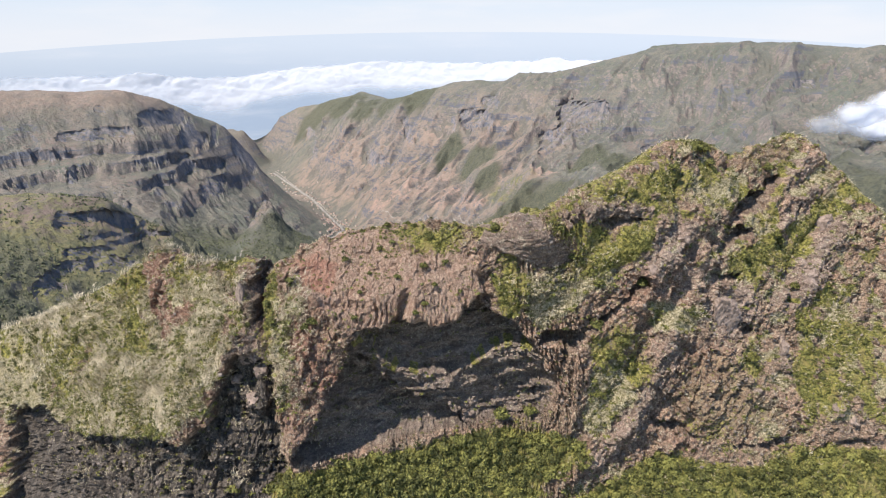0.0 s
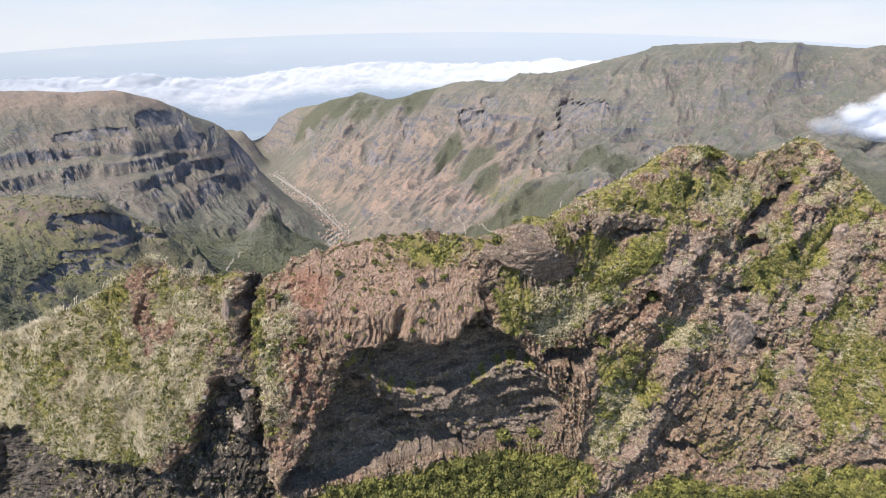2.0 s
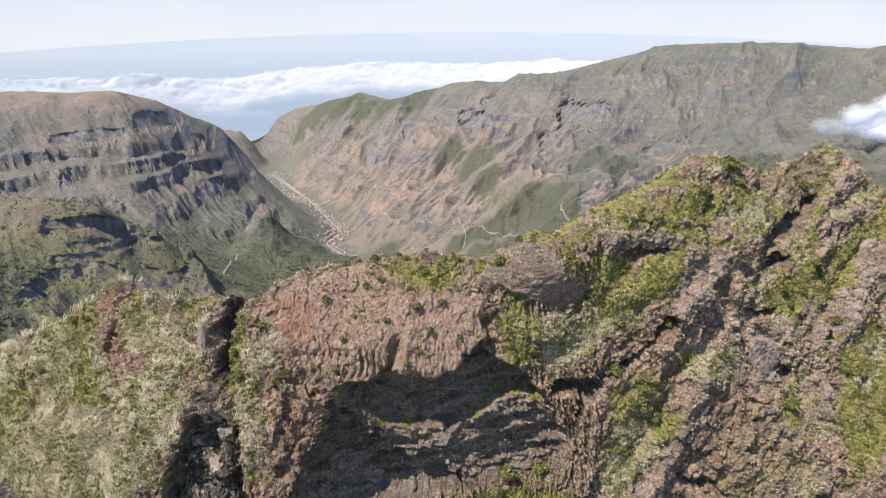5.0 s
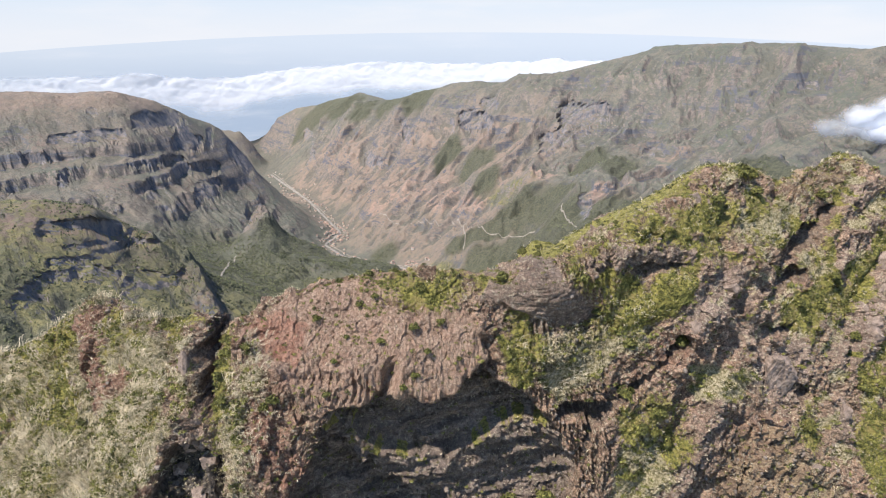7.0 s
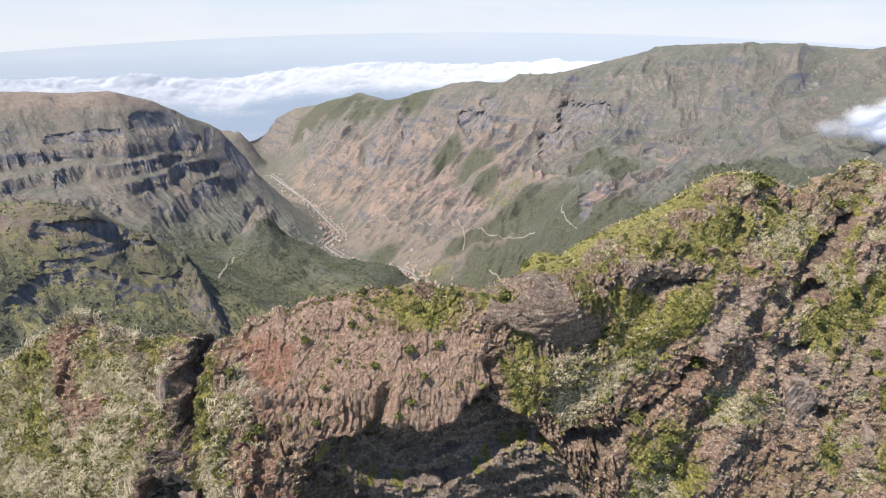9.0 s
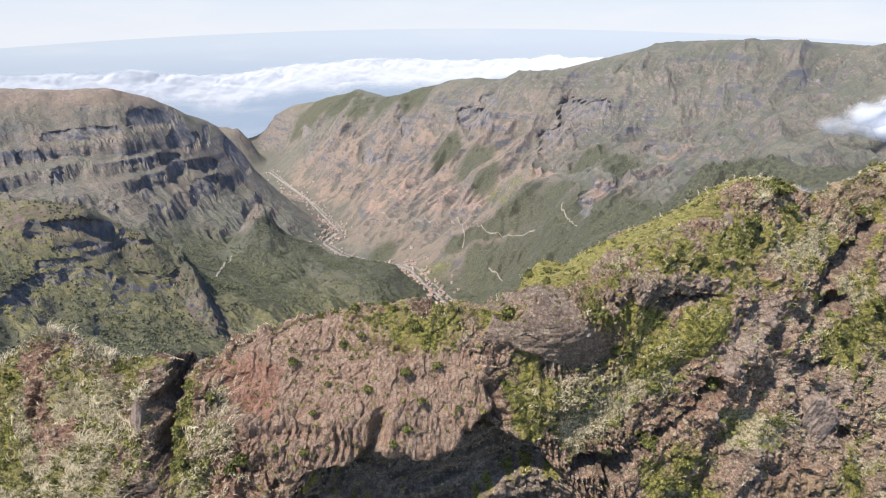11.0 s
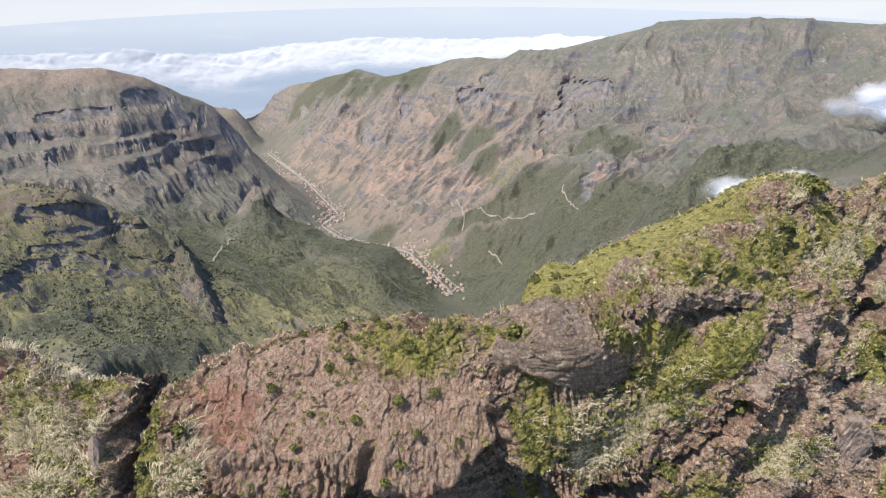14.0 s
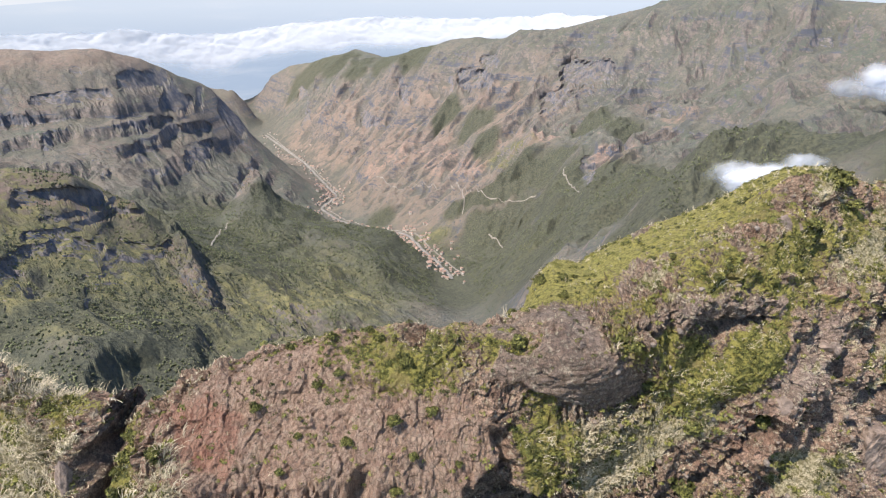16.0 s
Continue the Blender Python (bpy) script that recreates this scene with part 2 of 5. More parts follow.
LEFT_BENCH = [(-1300, 1650, 535), (-1187, 1700, 531), (-1020, 1750, 519), (-881, 1850, 496), (-816, 2000, 434), (-749, 2150, 358)]
LEFT_FOOT = [(-1080, 1350, 518), (-996, 1400, 500), (-843, 1450, 453), (-732, 1480, 406), (-627, 1480, 369), (-600, 1560, 330), (-560, 1760, 290), (-499, 1900, 240), (-457, 2000, 185)]
RIVER = [(50, 800, 427), (44, 1050, 337), (29, 1360, 257), (-28, 1560, 224), (-101, 1780, 199), (-215, 1850, 183), (-345, 1990, 163), (-440, 2170, 140), (-405, 2340, 125), (-649, 2900, 105), (-1042, 3650, 67), (-1290, 4400, 66)]
RIGHT_CREST = [(-1300, 4480, 170), (-1180, 4400, 300), (-1025, 4300, 378), (-900, 4200, 395), (-755, 4100, 452), (-600, 4040, 495), (-522, 4000, 524), (-440, 3920, 500), (-345, 3780, 488), (-249, 3600, 526), (-83, 3300, 598), (57, 3100, 652), (159, 3000, 670), (259, 2950, 655), (352, 2900, 710), (493, 2850, 710), (693, 2700, 774), (820, 2610, 806), (857, 2600, 836), (1096, 2500, 852), (1295, 2400, 853), (1463, 2200, 838), (1639, 2000, 838)]
RIGHT_SHOULDER = [(-923, 3600, 129), (-643, 3200, 201), (-370, 2900, 242), (-89, 2500, 312), (152, 2350, 402), (315, 2150, 436), (451, 1900, 466), (538, 1740, 477)]
RIGHT_BENCH = [(843, 2050, 541), (934, 1620, 613), (1015, 1450, 619), (1163, 1350, 627)]
RIGHT_FOOT = [(-319, 2457, 206), (-36, 2050, 265), (119, 1750, 275), (176, 1500, 291), (273, 1300, 417), (343, 1150, 511), (361, 950, 620), (342, 816, 683), (404, 750, 711), (473, 700, 732)]
RIGHT_BANK = [(141, 850, 490), (243, 950, 517)]
MID_CREST = [(-668, 820, 667), (-582, 850, 659), (-557, 880, 656), (-511, 890, 644), (-498, 900, 624), (-452, 930, 601), (-447, 950, 564), (-429, 975, 552), (-419, 1000, 507), (-431, 1100, 452), (-484, 1350, 391), (-484, 1590, 422), (-417, 1600, 379), (-322, 1550, 334), (-198, 1500, 341), (-125, 1480, 339), (-53, 1420, 288), (15, 1300, 258)]
SLOPE_MARKS = [(342, 1676, 434), (-473, 896, 567), (-403, 844, 531), (-469, 725, 545), (-358, 701, 528), (-309, 843, 482), (-338, 1165, 397), (-251, 1121, 380), (-119, 1250, 346), (-167, 950, 395), (-441, 600, 573), (-335, 560, 573), (-287, 620, 532), (-217, 680, 507), (-124, 800, 455), (-29, 1050, 361), (-552, 650, 612)]
BEYOND = [(-1450, 2150, 640), (-1330, 2200, 610), (-1200, 2300, 580), (-1080, 2400, 520), (-150, 3750, 440), (20, 3420, 520), (160, 3280, 580), (280, 3230, 580), (400, 3200, 620), (520, 3150, 640), (700, 3050, 690), (1100, 2850, 760), (1400, 2650, 760)]
BEYOND += [(-1150, 2900, 200), (-1700, 2500, 420), (-1500, 3400, 90), (1000, 3100, 690), (1700, 2700, 680), (600, 4000, 480), (0, 4300, 250), (-900, 4750, 60), (-1890, 3955, 346), (-1800, 3955, 337), (-1718, 3955, 327), (-1610, 3955, 315), (-1507, 3955, 300), (-1400, 3965, 286), (-1310, 3974, 277), (-1246, 3992, 200), (-1480, 3700, 90), (-1750, 3800, 230), (-1500, 4350, 100), (-1800, 4400, 100), (2600, 3600, 300), (2600, 1500, 500), (-2600, 1500, 400), (-3200, 3200, 60), (1500, 4400, 200)]
UNDER = [(0, 0, 660), (0, 150, 650), (-150, 170, 640), (150, 190, 640), (0, 260, 650), (-150, 300, 600), (160, 320, 660), (0, 450, 560), (0, 600, 490), (260, 500, 660), (-350, 350, 600), (300, 300, 670), (-300, 100, 640), (350, 100, 600), (0, -300, 650), (-600, 300, 560), (700, 300, 600), (0, -1200, 560), (-1500, 0, 420), (1500, 0, 420), (0, -2600, 500), (-2600, -1500, 420), (2600, -1500, 420), (0, -4700, 200), (4700, 0, 200), (-4700, 0, 200)]


def along(line, gap):
    pts = [np.array(line[0], float)]
    for a, b in zip(line, line[1:]):
        a, b = np.array(a, float), np.array(b, float)
        n = max(1, int(np.linalg.norm((b - a)[:2]) / gap))
        pts += [a + (b - a) * k / n for k in range(1, n + 1)]
    return pts


MARKS = np.array([p for line in (LEFT_CREST, LEFT_BENCH, LEFT_FOOT, RIVER, RIGHT_CREST, RIGHT_SHOULDER, RIGHT_BENCH, RIGHT_FOOT, RIGHT_BANK, MID_CREST) for p in along(line, 70)] + [np.array(p, float) for p in SLOPE_MARKS + BEYOND + UNDER])
_d = np.linalg.norm(MARKS[:, None, :2] - MARKS[None, :, :2], axis=2)
_n = len(MARKS)
_k = np.block([[-_d - 2.0 * np.eye(_n), np.ones((_n, 1))], [np.ones((1, _n)), np.zeros((1, 1))]])
WEIGHTS = np.linalg.solve(_k, np.r_[MARKS[:, 2], 0.0])


def broad(x, y):
    out = np.empty(len(x))
    for k in range(0, len(x), 20000):
        s = slice(k, k + 20000)
        out[s] = -np.hypot(x[s, None] - MARKS[None, :, 0], y[s, None] - MARKS[None, :, 1]) @ WEIGHTS[:-1] + WEIGHTS[-1]
    return out


def line_distance(line, x, y):
    best = np.full(x.shape, 1e9)
    for a, b in zip(line, line[1:]):
        dx, dy = b[0] - a[0], b[1] - a[1]
        s = np.clip(((x - a[0]) * dx + (y - a[1]) * dy) / (dx * dx + dy * dy), 0, 1)
        best = np.minimum(best, np.hypot(x - a[0] - s * dx, y - a[1] - s * dy))
    return best


# lava beds that stand out as dark cliffs: both ends, half height
LEFT_LEDGES = [(-982, 2020, 621, -927, 2143, 608, 29), (-930, 2157, 616, -872, 2142, 538, 21), (-884, 2081, 542, -866, 2146, 526, 31), (-1144, 1820, 595, -991, 1908, 596, 19), (-855, 2273, 551, -837, 2211, 513, 12), (-795, 2316, 483, -741, 2342, 405, 24), (-867, 1997, 486, -839, 1968, 460, 26), (-823, 2027, 457, -805, 2133, 441, 22)]
LEFT_LEDGES += [(-927, 1821, 524, -891, 1926, 513, 16), (-1118, 1757, 546, -1023, 1793, 540, 10), (-778, 1943, 403, -760, 1987, 397, 29), (-860, 1769, 461, -805, 1735, 418, 19), (-875, 1831, 487, -859, 1888, 474, 10), (-1061, 1703, 522, -1007, 1601, 494, 14), (-1182, 1744, 552, -1138, 1739, 553, 15), (-1090, 1944, 661, -1084, 1947, 661, 11)]
HILL_LEDGES = [(-540, 814, 640, -507, 871, 634, 11), (-507, 871, 634, -494, 908, 613, 11), (-512, 809, 620, -488, 882, 606, 4.5), (-488, 882, 606, -455, 927, 602, 5), (-511, 770, 612, -480, 850, 598, 5), (-480, 850, 598, -444, 921, 588, 6)]
HILL_LEDGES += [(-503, 707, 599, -482, 774, 594, 8), (-482, 774, 594, -442, 793, 577, 10), (-426, 784, 565, -402, 872, 540, 9), (-402, 872, 540, -403, 909, 545, 8), (-422, 728, 565, -402, 769, 552, 6), (-497, 682, 601, -494, 717, 588, 8)]
RIGHT_LEDGES = [(196, 2754, 596, 222, 2721, 600, 27), (107, 2666, 527, 177, 2585, 539, 39), (-182, 3059, 457, -162, 2877, 416, 21), (-358, 2958, 291, -305, 2863, 311, 26), (48, 2812, 518, 47, 2745, 480, 11), (-829, 3800, 273, -769, 3553, 220, 31), (478, 2350, 589, 588, 2286, 611, 40), (392, 2292, 503, 436, 2215, 537, 32), (494, 2234, 545, 520, 2229, 554, 18), (632, 1890, 532, 675, 1879, 538, 12), (1163, 2050, 729, 1217, 2064, 728, 14), (369, 1557, 469, 383, 1559, 474, 14)]


# woods and cliffs of the far slopes: x, y, half width, half depth
WOODS = [(26, 2534, 69, 112), (128, 2314, 75, 100), (157, 2120, 50, 88), (240, 1831, 81, 100), (321, 1769, 81, 88), (362, 1200, 88, 75), (424, 1168, 94, 75), (465, 1940, 56, 75), (538, 1807, 69, 75), (282, 1356, 112, 88), (141, 1597, 100, 112), (129, 1308, 88, 100), (49, 1778, 50, 50), (144, 1769, 88, 38), (-107, 3163, 100, 150), (-272, 3471, 112, 150), (-438, 3571, 100, 150), (-610, 3874, 138, 162), (-818, 4028, 150, 175), (-198, 1927, 50, 75)]
CLIFFS = [(181, 2509, 45, 90), (154, 2412, 35, 60), (523, 2276, 70, 70), (445, 2263, 50, 50), (368, 2272, 50, 40), (437, 1588, 40, 30), (653, 1980, 50, 50), (-216, 3069, 50, 90), (-945, 2039, 75, 60), (-842, 2099, 60, 60), (-834, 1919, 60, 60), (-900, 1717, 90, 50), (-1127, 1769, 90, 50), (-737, 2256, 40, 60), (-1000, 1880, 60, 40)]
MEADOWS = [(218, 1956, 60, 70), (300, 1534, 50, 60), (126, 1600, 60, 60), (205, 1252, 70, 90), (324, 1176, 60, 80), (-31, 1719, 60, 60)]
TERRACES = [(-39, 2260, 120, 110), (-171, 2339, 110, 90), (42, 2118, 90, 70), (287, 1957, 70, 50), (114, 2003, 70, 60), (438, 1597, 50, 40)]
BARE_EARTH = [(691, 1790, 45, 45), (416, 1512, 40, 40), (450, 1492, 40, 40), (-98, 2432, 70, 70), (45, 2286, 80, 80), (-208, 2935, 70, 70), (-22, 2757, 90, 90), (-887, 3981, 130, 130), (-535, 3326, 140, 140), (213, 2341, 70, 70), (627, 1736, 45, 45), (230, 2077, 70, 70)]


def spots(list_of, x, y, wob):
    total = np.zeros(len(x))
    for sx, sy, rx, ry in list_of:
        total = np.maximum(total, step(1.25, 0.75, np.hypot((x - sx) / rx, (y - sy) / ry) + wob))
    return total


SPUR = [(-440, 968, 572), (-414, 948, 563), (-404, 936, 552), (-385, 912, 549), (-358, 868, 534), (-330, 826, 522), (-306, 792, 508)]


def land_height(x, y):
    """Height of the land: the broad form, spurs and gullies, and level lava beds that stand out as cliffs."""
    p = np.stack([x, y, np.zeros(len(x))], 1)
    far = np.hypot(x, y)
    warp = np.stack([grain(p, 160, 3), grain(p, 160, 4), np.zeros(len(x))], 1) * 45
    z = broad(x, y)
    river = line_distance(RIVER, x, y)
    crest = np.minimum(line_distance(LEFT_CREST, x, y), line_distance(RIGHT_CREST, x, y))
    calm = step(20, 190, river) * (0.06 + 0.94 * step(0, 200, crest)) * step(350, 800, far) * (0.2 + 0.8 * step(20, 170, line_distance(MID_CREST, x, y)))
    behind = np.where(x > -1180, step(-60, 60, y - np.interp(x, [c[0] for c in RIGHT_CREST], [c[1] for c in RIGHT_CREST])), 0)
    behind = np.maximum(behind, np.where(x < -760, step(-60, 60, y - np.interp(x, [c[0] for c in LEFT_CREST[:13]], [c[1] for c in LEFT_CREST[:13]])), 0))
    calm = calm * (1 - behind)
    # spurs and gullies run down to the valley, across the crest lines
    east = step(-60, 60, x - np.interp(y, [c[1] for c in RIVER], [c[0] for c in RIVER]))
    q = p + warp
    for side, (cx, cy), seed in ((1 - east, (0.79, 0.61), 7), (east, (0.77, -0.64), 9)):
        run = np.stack([(q[:, 0] * cx + q[:, 1] * cy), (q[:, 0] * cy - q[:, 1] * cx) * 0.38, 0 * x], 1)
        z = z + side * calm * ((32 + 42 * east) * (fractal(run, 230, 4, seed, True, 0.55) - 0.15))
        run[:, 1] *= 0.7
        run[:, 1] *= 1.3
        z = z + side * calm * (9 + 6 * east) * (fractal(run, 85, 4, seed + 40, True, 0.6) - 0.15)
    z = z + step(300, 700, far) * (0.25 + 0.75 * step(20, 120, river)) * (0.15 + 0.85 * step(10, 150, np.minimum(crest, line_distance(MID_CREST, x, y)))) * 9 * (fractal(p + warp * 0.4, 80, 5, 11, True, 0.62) - 0.2)
    beds = 66.0
    lift = 34 * grain(p, 420, 21) + 14 * grain(p, 120, 22)
    q = (z + lift) / beds + 0.3 * np.sin(z / 41.0) + 0.2 * np.sin(z / 97.0 + 1)
    f = q - np.floor(q)
    stair = z + beds * (np.where(f < 0.68, f * 0.27, 0.1836 + (f - 0.68) * 2.551) - f) * 0.9
    hard = step(40, 160, river) * step(350, 700, far) * step(-0.12, 0.22, 0.7 * grain(p, 300, 31) + 0.8 * grain(p, 110, 32) + 0.2 * (1 - east) - 0.1 * east) * step(70, 190, crest) * (1 - 0.6 * east)
    hard = hard * (1 - behind)
    near = step(330, 180, line_distance(MID_CREST[:9], x, y)) * step(380, 560, far)
    hard = hard * (1 - near)
    z = z + (stair - z) * 0.72 * hard
    # the rock spur of the nearer hill, sheer on its shaded side
    z = z + step(500, 900, far) * 2.6 * (grain(p, 34, 91) + 0.6 * grain(p, 14, 92)) + near * 5 * fractal(p, 60, 4, 96, True)
    z = z + 9 * fractal(p, 90, 4, 97) * step(160, 40, line_distance(RIGHT_CREST[1:13], x, y)) + 7 * fractal(p, 120, 4, 98) * step(160, 40, line_distance(LEFT_CREST[:13], x, y))
    knoll = np.exp(-np.hypot((x + 480) / 48, (y - 1585) / 75) ** 1.4)
    z = z + 30 * knoll * (1 + 0.9 * fractal(p, 45, 4, 193, True, 0.6))
    ids = np.nonzero(np.hypot(x + 365, y - 870) < 190)[0]
    sx, sy, sz = np.array(SPUR, float).T
    q = p[ids]
    best, top, side = np.full(len(ids), 1e9), np.zeros(len(ids)), np.zeros(len(ids))
    for k in range(len(SPUR) - 1):
        dx, dy = sx[k + 1] - sx[k], sy[k + 1] - sy[k]
        f = np.clip(((q[:, 0] - sx[k]) * dx + (q[:, 1] - sy[k]) * dy) / (dx * dx + dy * dy), 0, 1)
        ox, oy = q[:, 0] - sx[k] - f * dx, q[:, 1] - sy[k] - f * dy
        d = np.hypot(ox, oy)
        nearer = d < best
        best, top, side = np.where(nearer, d, best), np.where(nearer, sz[k] + f * (sz[k + 1] - sz[k]), top), np.where(nearer, ox * -dy + oy * dx, side)
    rag = fractal(q, 26, 4, 191, True, 0.6)
    wall = top + 11 * rag + 5 * grain(q, 11, 192) - np.maximum(best - 5, 0) * np.where(side > 0, 1.9, 0.9)
    z[ids] = np.maximum(z[ids], wall)
    return z


def carve(verts):
    """Cuts the cliffs of the lava beds back into the slope; gives the cut vertices and how far each is cliff."""
    x, y, z = verts.T
    far, az = np.hypot(x, y), np.arctan2(x, y)
    out, cliff = verts.copy(), np.zeros(len(x))
    ids = np.nonzero((y > 500) & (far < 4300))[0]
    p = verts[ids]
    rag = 0.75 * fractal(p, 48, 5, 131, False, 0.62) + 0.3 * np.abs(grain(p * np.array([1, 1, 0.15]), 13, 132))
    push = np.zeros(len(ids))
    for ax, ay, az0, bx, by, bz, half, deep in [(*r, 0.8) for r in LEFT_LEDGES] + [(*r, 1.6) for r in HILL_LEDGES] + [(*r, 0.85) for r in RIGHT_LEDGES]:
        a0, a1, r0, r1 = np.arctan2(ax, ay), np.arctan2(bx, by), np.hypot(ax, ay), np.hypot(bx, by)
        r = (r0 + r1) / 2
        du, dz = (a1 - a0) * r, bz - az0
        s = np.clip((((az[ids] - a0) * r) * du + (p[:, 2] - az0) * dz) / (du * du + dz * dz + 1e-6), 0, 1)
        d = np.hypot((az[ids] - a0) * r - s * du, p[:, 2] - az0 - s * dz) / half
        near = step(7 * half + 60, 4 * half + 40, np.abs(far[ids] - r0 - s * (r1 - r0)))
        m = step(1.25, 0.85, d + 0.8 * rag + 0.1) * near
        low = np.clip((az0 + s * dz + half - p[:, 2]) / (2 * half), 0, 1)
        push = np.maximum(push, m * half * deep * (0.35 + 1.1 * low))
        cliff[ids] = np.maximum(cliff[ids], m)
    k = push / far[ids]
    out[ids, 0] += x[ids] * k
    out[ids, 1] += y[ids] * k
    return out, cliff


def build_land():
    fine = np.radians(np.linspace(-42, 42, 600))
    coarse = np.radians(np.linspace(42, 318, 74)[1:-1])
    turn = np.concatenate([fine, coarse])
    reach = np.concatenate([np.geomspace(45, 300, 18)[:-1], np.geomspace(300, 650, 60)[:-1], np.geomspace(650, 1300, 200)[:-1], np.geomspace(1300, 3200, 380)[:-1], np.geomspace(3200, 4840, 110)])
    a, r = np.meshgrid(turn, reach)
    x, y = (r * np.sin(a)).ravel(), (r * np.cos(a)).ravel()
    z = land_height(x, y)
    n, m = len(reach), len(turn)
    i = np.arange(n * m).reshape(n, m)
    j = np.roll(i, -1, 1)
    quads = np.stack([i[:-1], i[1:], j[1:], j[:-1]], -1).reshape(-1, 4)
    verts = np.concatenate([np.stack([x, y, z], 1), [[0, 0, z[:m].mean()]]])
    plain_z = verts[:, 2]
    verts, cliff = carve(verts)
    fan = np.stack([np.full(m, n * m), i[0], j[0]], 1)
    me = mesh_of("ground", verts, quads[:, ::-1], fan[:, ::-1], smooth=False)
    me.flip_normals() if me.polygons[0].normal.z < 0 else None
    x, y, z = verts.T
    p = np.stack([x, y, 0 * x], 1)
    left, right = line_distance(LEFT_CREST[:13], x, y), line_distance(RIGHT_CREST[:11], x, y)
    wob = fractal(p, 150, 3, 51)
    # how deep each point lies in a hollow, for the painted gully darkening
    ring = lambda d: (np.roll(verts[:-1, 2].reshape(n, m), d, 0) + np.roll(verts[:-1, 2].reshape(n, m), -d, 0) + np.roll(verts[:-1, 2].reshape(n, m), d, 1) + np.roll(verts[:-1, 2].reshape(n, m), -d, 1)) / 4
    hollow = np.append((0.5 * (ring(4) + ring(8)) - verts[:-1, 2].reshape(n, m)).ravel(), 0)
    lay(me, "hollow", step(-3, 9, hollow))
    ochre = np.maximum(0.6 * step(150, 30, left + 90 * wob) * step(600, 690, z), step(420, 120, line_distance(RIGHT_SHOULDER[1:5], x, y) + 250 * wob) * 0.75)
    ochre = np.maximum(ochre, 0.55 * step(300, 120, line_distance(RIGHT_FOOT[:3], x, y) + 200 * wob))
    wood = np.maximum(step(330, 120, line_distance(MID_CREST[9:], x, y) + 100 * wob), step(-0.25, 0.0, wob) * step(330, 200, line_distance(RIGHT_FOOT[3:8], x, y)) * step(20, 120, x))
    wood = np.maximum(wood, step(-0.3, 0.0, wob) * step(900, 650, y) * step(170, 240, y))
    wood, ochre = np.maximum(wood * (1 - spots(TERRACES, x, y, wob)), spots(WOODS, x, y, 0.7 * wob)), np.maximum.reduce([ochre * 0.8, 0.8 * spots(TERRACES, x, y, wob), 0.65 * spots(BARE_EARTH, x, y, 1.5 * wob), 0.2 * step(3600, 3750, y) * step(-1150, -1250, x), 0.18 * step(-620, -760, x) * step(1250, 1450, y) * step(-0.3, 0.2, wob), 0.5 * spots([(-515, 1530, 40, 90)], x, y, 2 * wob)])
    wood = wood * (1 - 0.9 * spots([(-505, 1530, 50, 120)], x, y, 2 * wob))
    fresh = np.maximum(step(420, 250, line_distance(MID_CREST[:9], x, y) + 80 * wob), spots(MEADOWS, x, y, wob))
    lay(me, "bare", np.maximum.reduce([step(34, 14, line_distance(SPUR, x, y) + 12 * wob), step(75, 20, line_distance(MID_CREST[:9], x, y) + 70 * wob), 0.6 * spots(CLIFFS, x, y, wob)])), lay(me, "fresh", fresh), lay(me, "ochre", ochre), lay(me, "wood", wood * (1 - cliff)), lay(me, "cliff", cliff)
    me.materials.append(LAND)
    return tagged(new("ground", me), "green and brown mountain slopes with rocky cliff bands", "mountain land", kind="structure")


ground = build_land()

# ---- near ridge: stations across (x per metre of y) and profile lines from foot to back ----
STATIONS = [-1.15, -1.0, -.85, -.72, -.62, -.54, -.47, -.41, -.35, -.30, -.24, -.17, -.10, -.03, .04, .10, .16, .23, .30, .37, .44, .51, .58, .65, .72, .80, .90, 1.02, 1.15]
FOOT_Y = [172, 162, 150, 139, 132, 129, 128, 128, 128, 129, 131, 134, 136, 138, 141, 142, 143, 145, 146, 148, 149, 151, 152, 154, 155, 157, 158, 160, 163]
FOOT_Z = [737, 746, 757, 768, 774, 777, 779, 779, 778, 777, 775, 773, 771, 769, 766, 765, 764, 762, 761, 760, 758, 757, 755, 754, 753, 751, 750, 748, 746]
LOW_Y = [179, 169, 158, 145, 136, 133, 131, 131, 132, 133, 136, 140, 143, 145, 148, 150, 151, 152, 154, 156, 158, 159, 160, 162, 164, 165, 166, 168, 171]
LOW_Z = [743, 752, 764, 776, 785, 789, 791, 790, 790, 788, 787, 785, 783, 780, 778, 778, 777, 777, 777, 776, 774, 773, 773, 771, 767, 765, 762, 759, 756]
WAIST_Y = [186, 176, 166, 152, 142, 138, 135, 134, 134, 135, 137, 142, 146, 148, 151, 153, 155, 157, 159, 161, 162, 164, 169, 172, 172, 172, 174, 177, 181]
WAIST_Z = [750, 758, 771, 784, 795, 800, 803, 803, 803, 803, 802, 801, 799, 797, 795, 795, 794, 795, 796, 797, 796, 795, 793, 789, 784, 781, 776, 771, 768]
CHEST_Y = [193, 183, 174, 162, 154, 149, 144, 140, 137, 137, 140, 143, 145, 147, 150, 153, 156, 159, 162, 165, 168, 174, 183, 188, 187, 186, 185, 187, 191]
CHEST_Z = [758, 766, 780, 792, 802, 808, 814, 815, 816, 816, 817, 818, 817, 816, 815, 815, 814, 815, 818, 821, 818, 815, 813, 807, 800, 796, 790, 785, 782]
BROW_Y = [200, 190, 184, 174, 169, 163, 157, 151, 148, 146, 148, 151, 151, 153, 154, 158, 162, 167, 168, 171, 180, 190, 201, 202, 200, 200, 198, 198, 202]
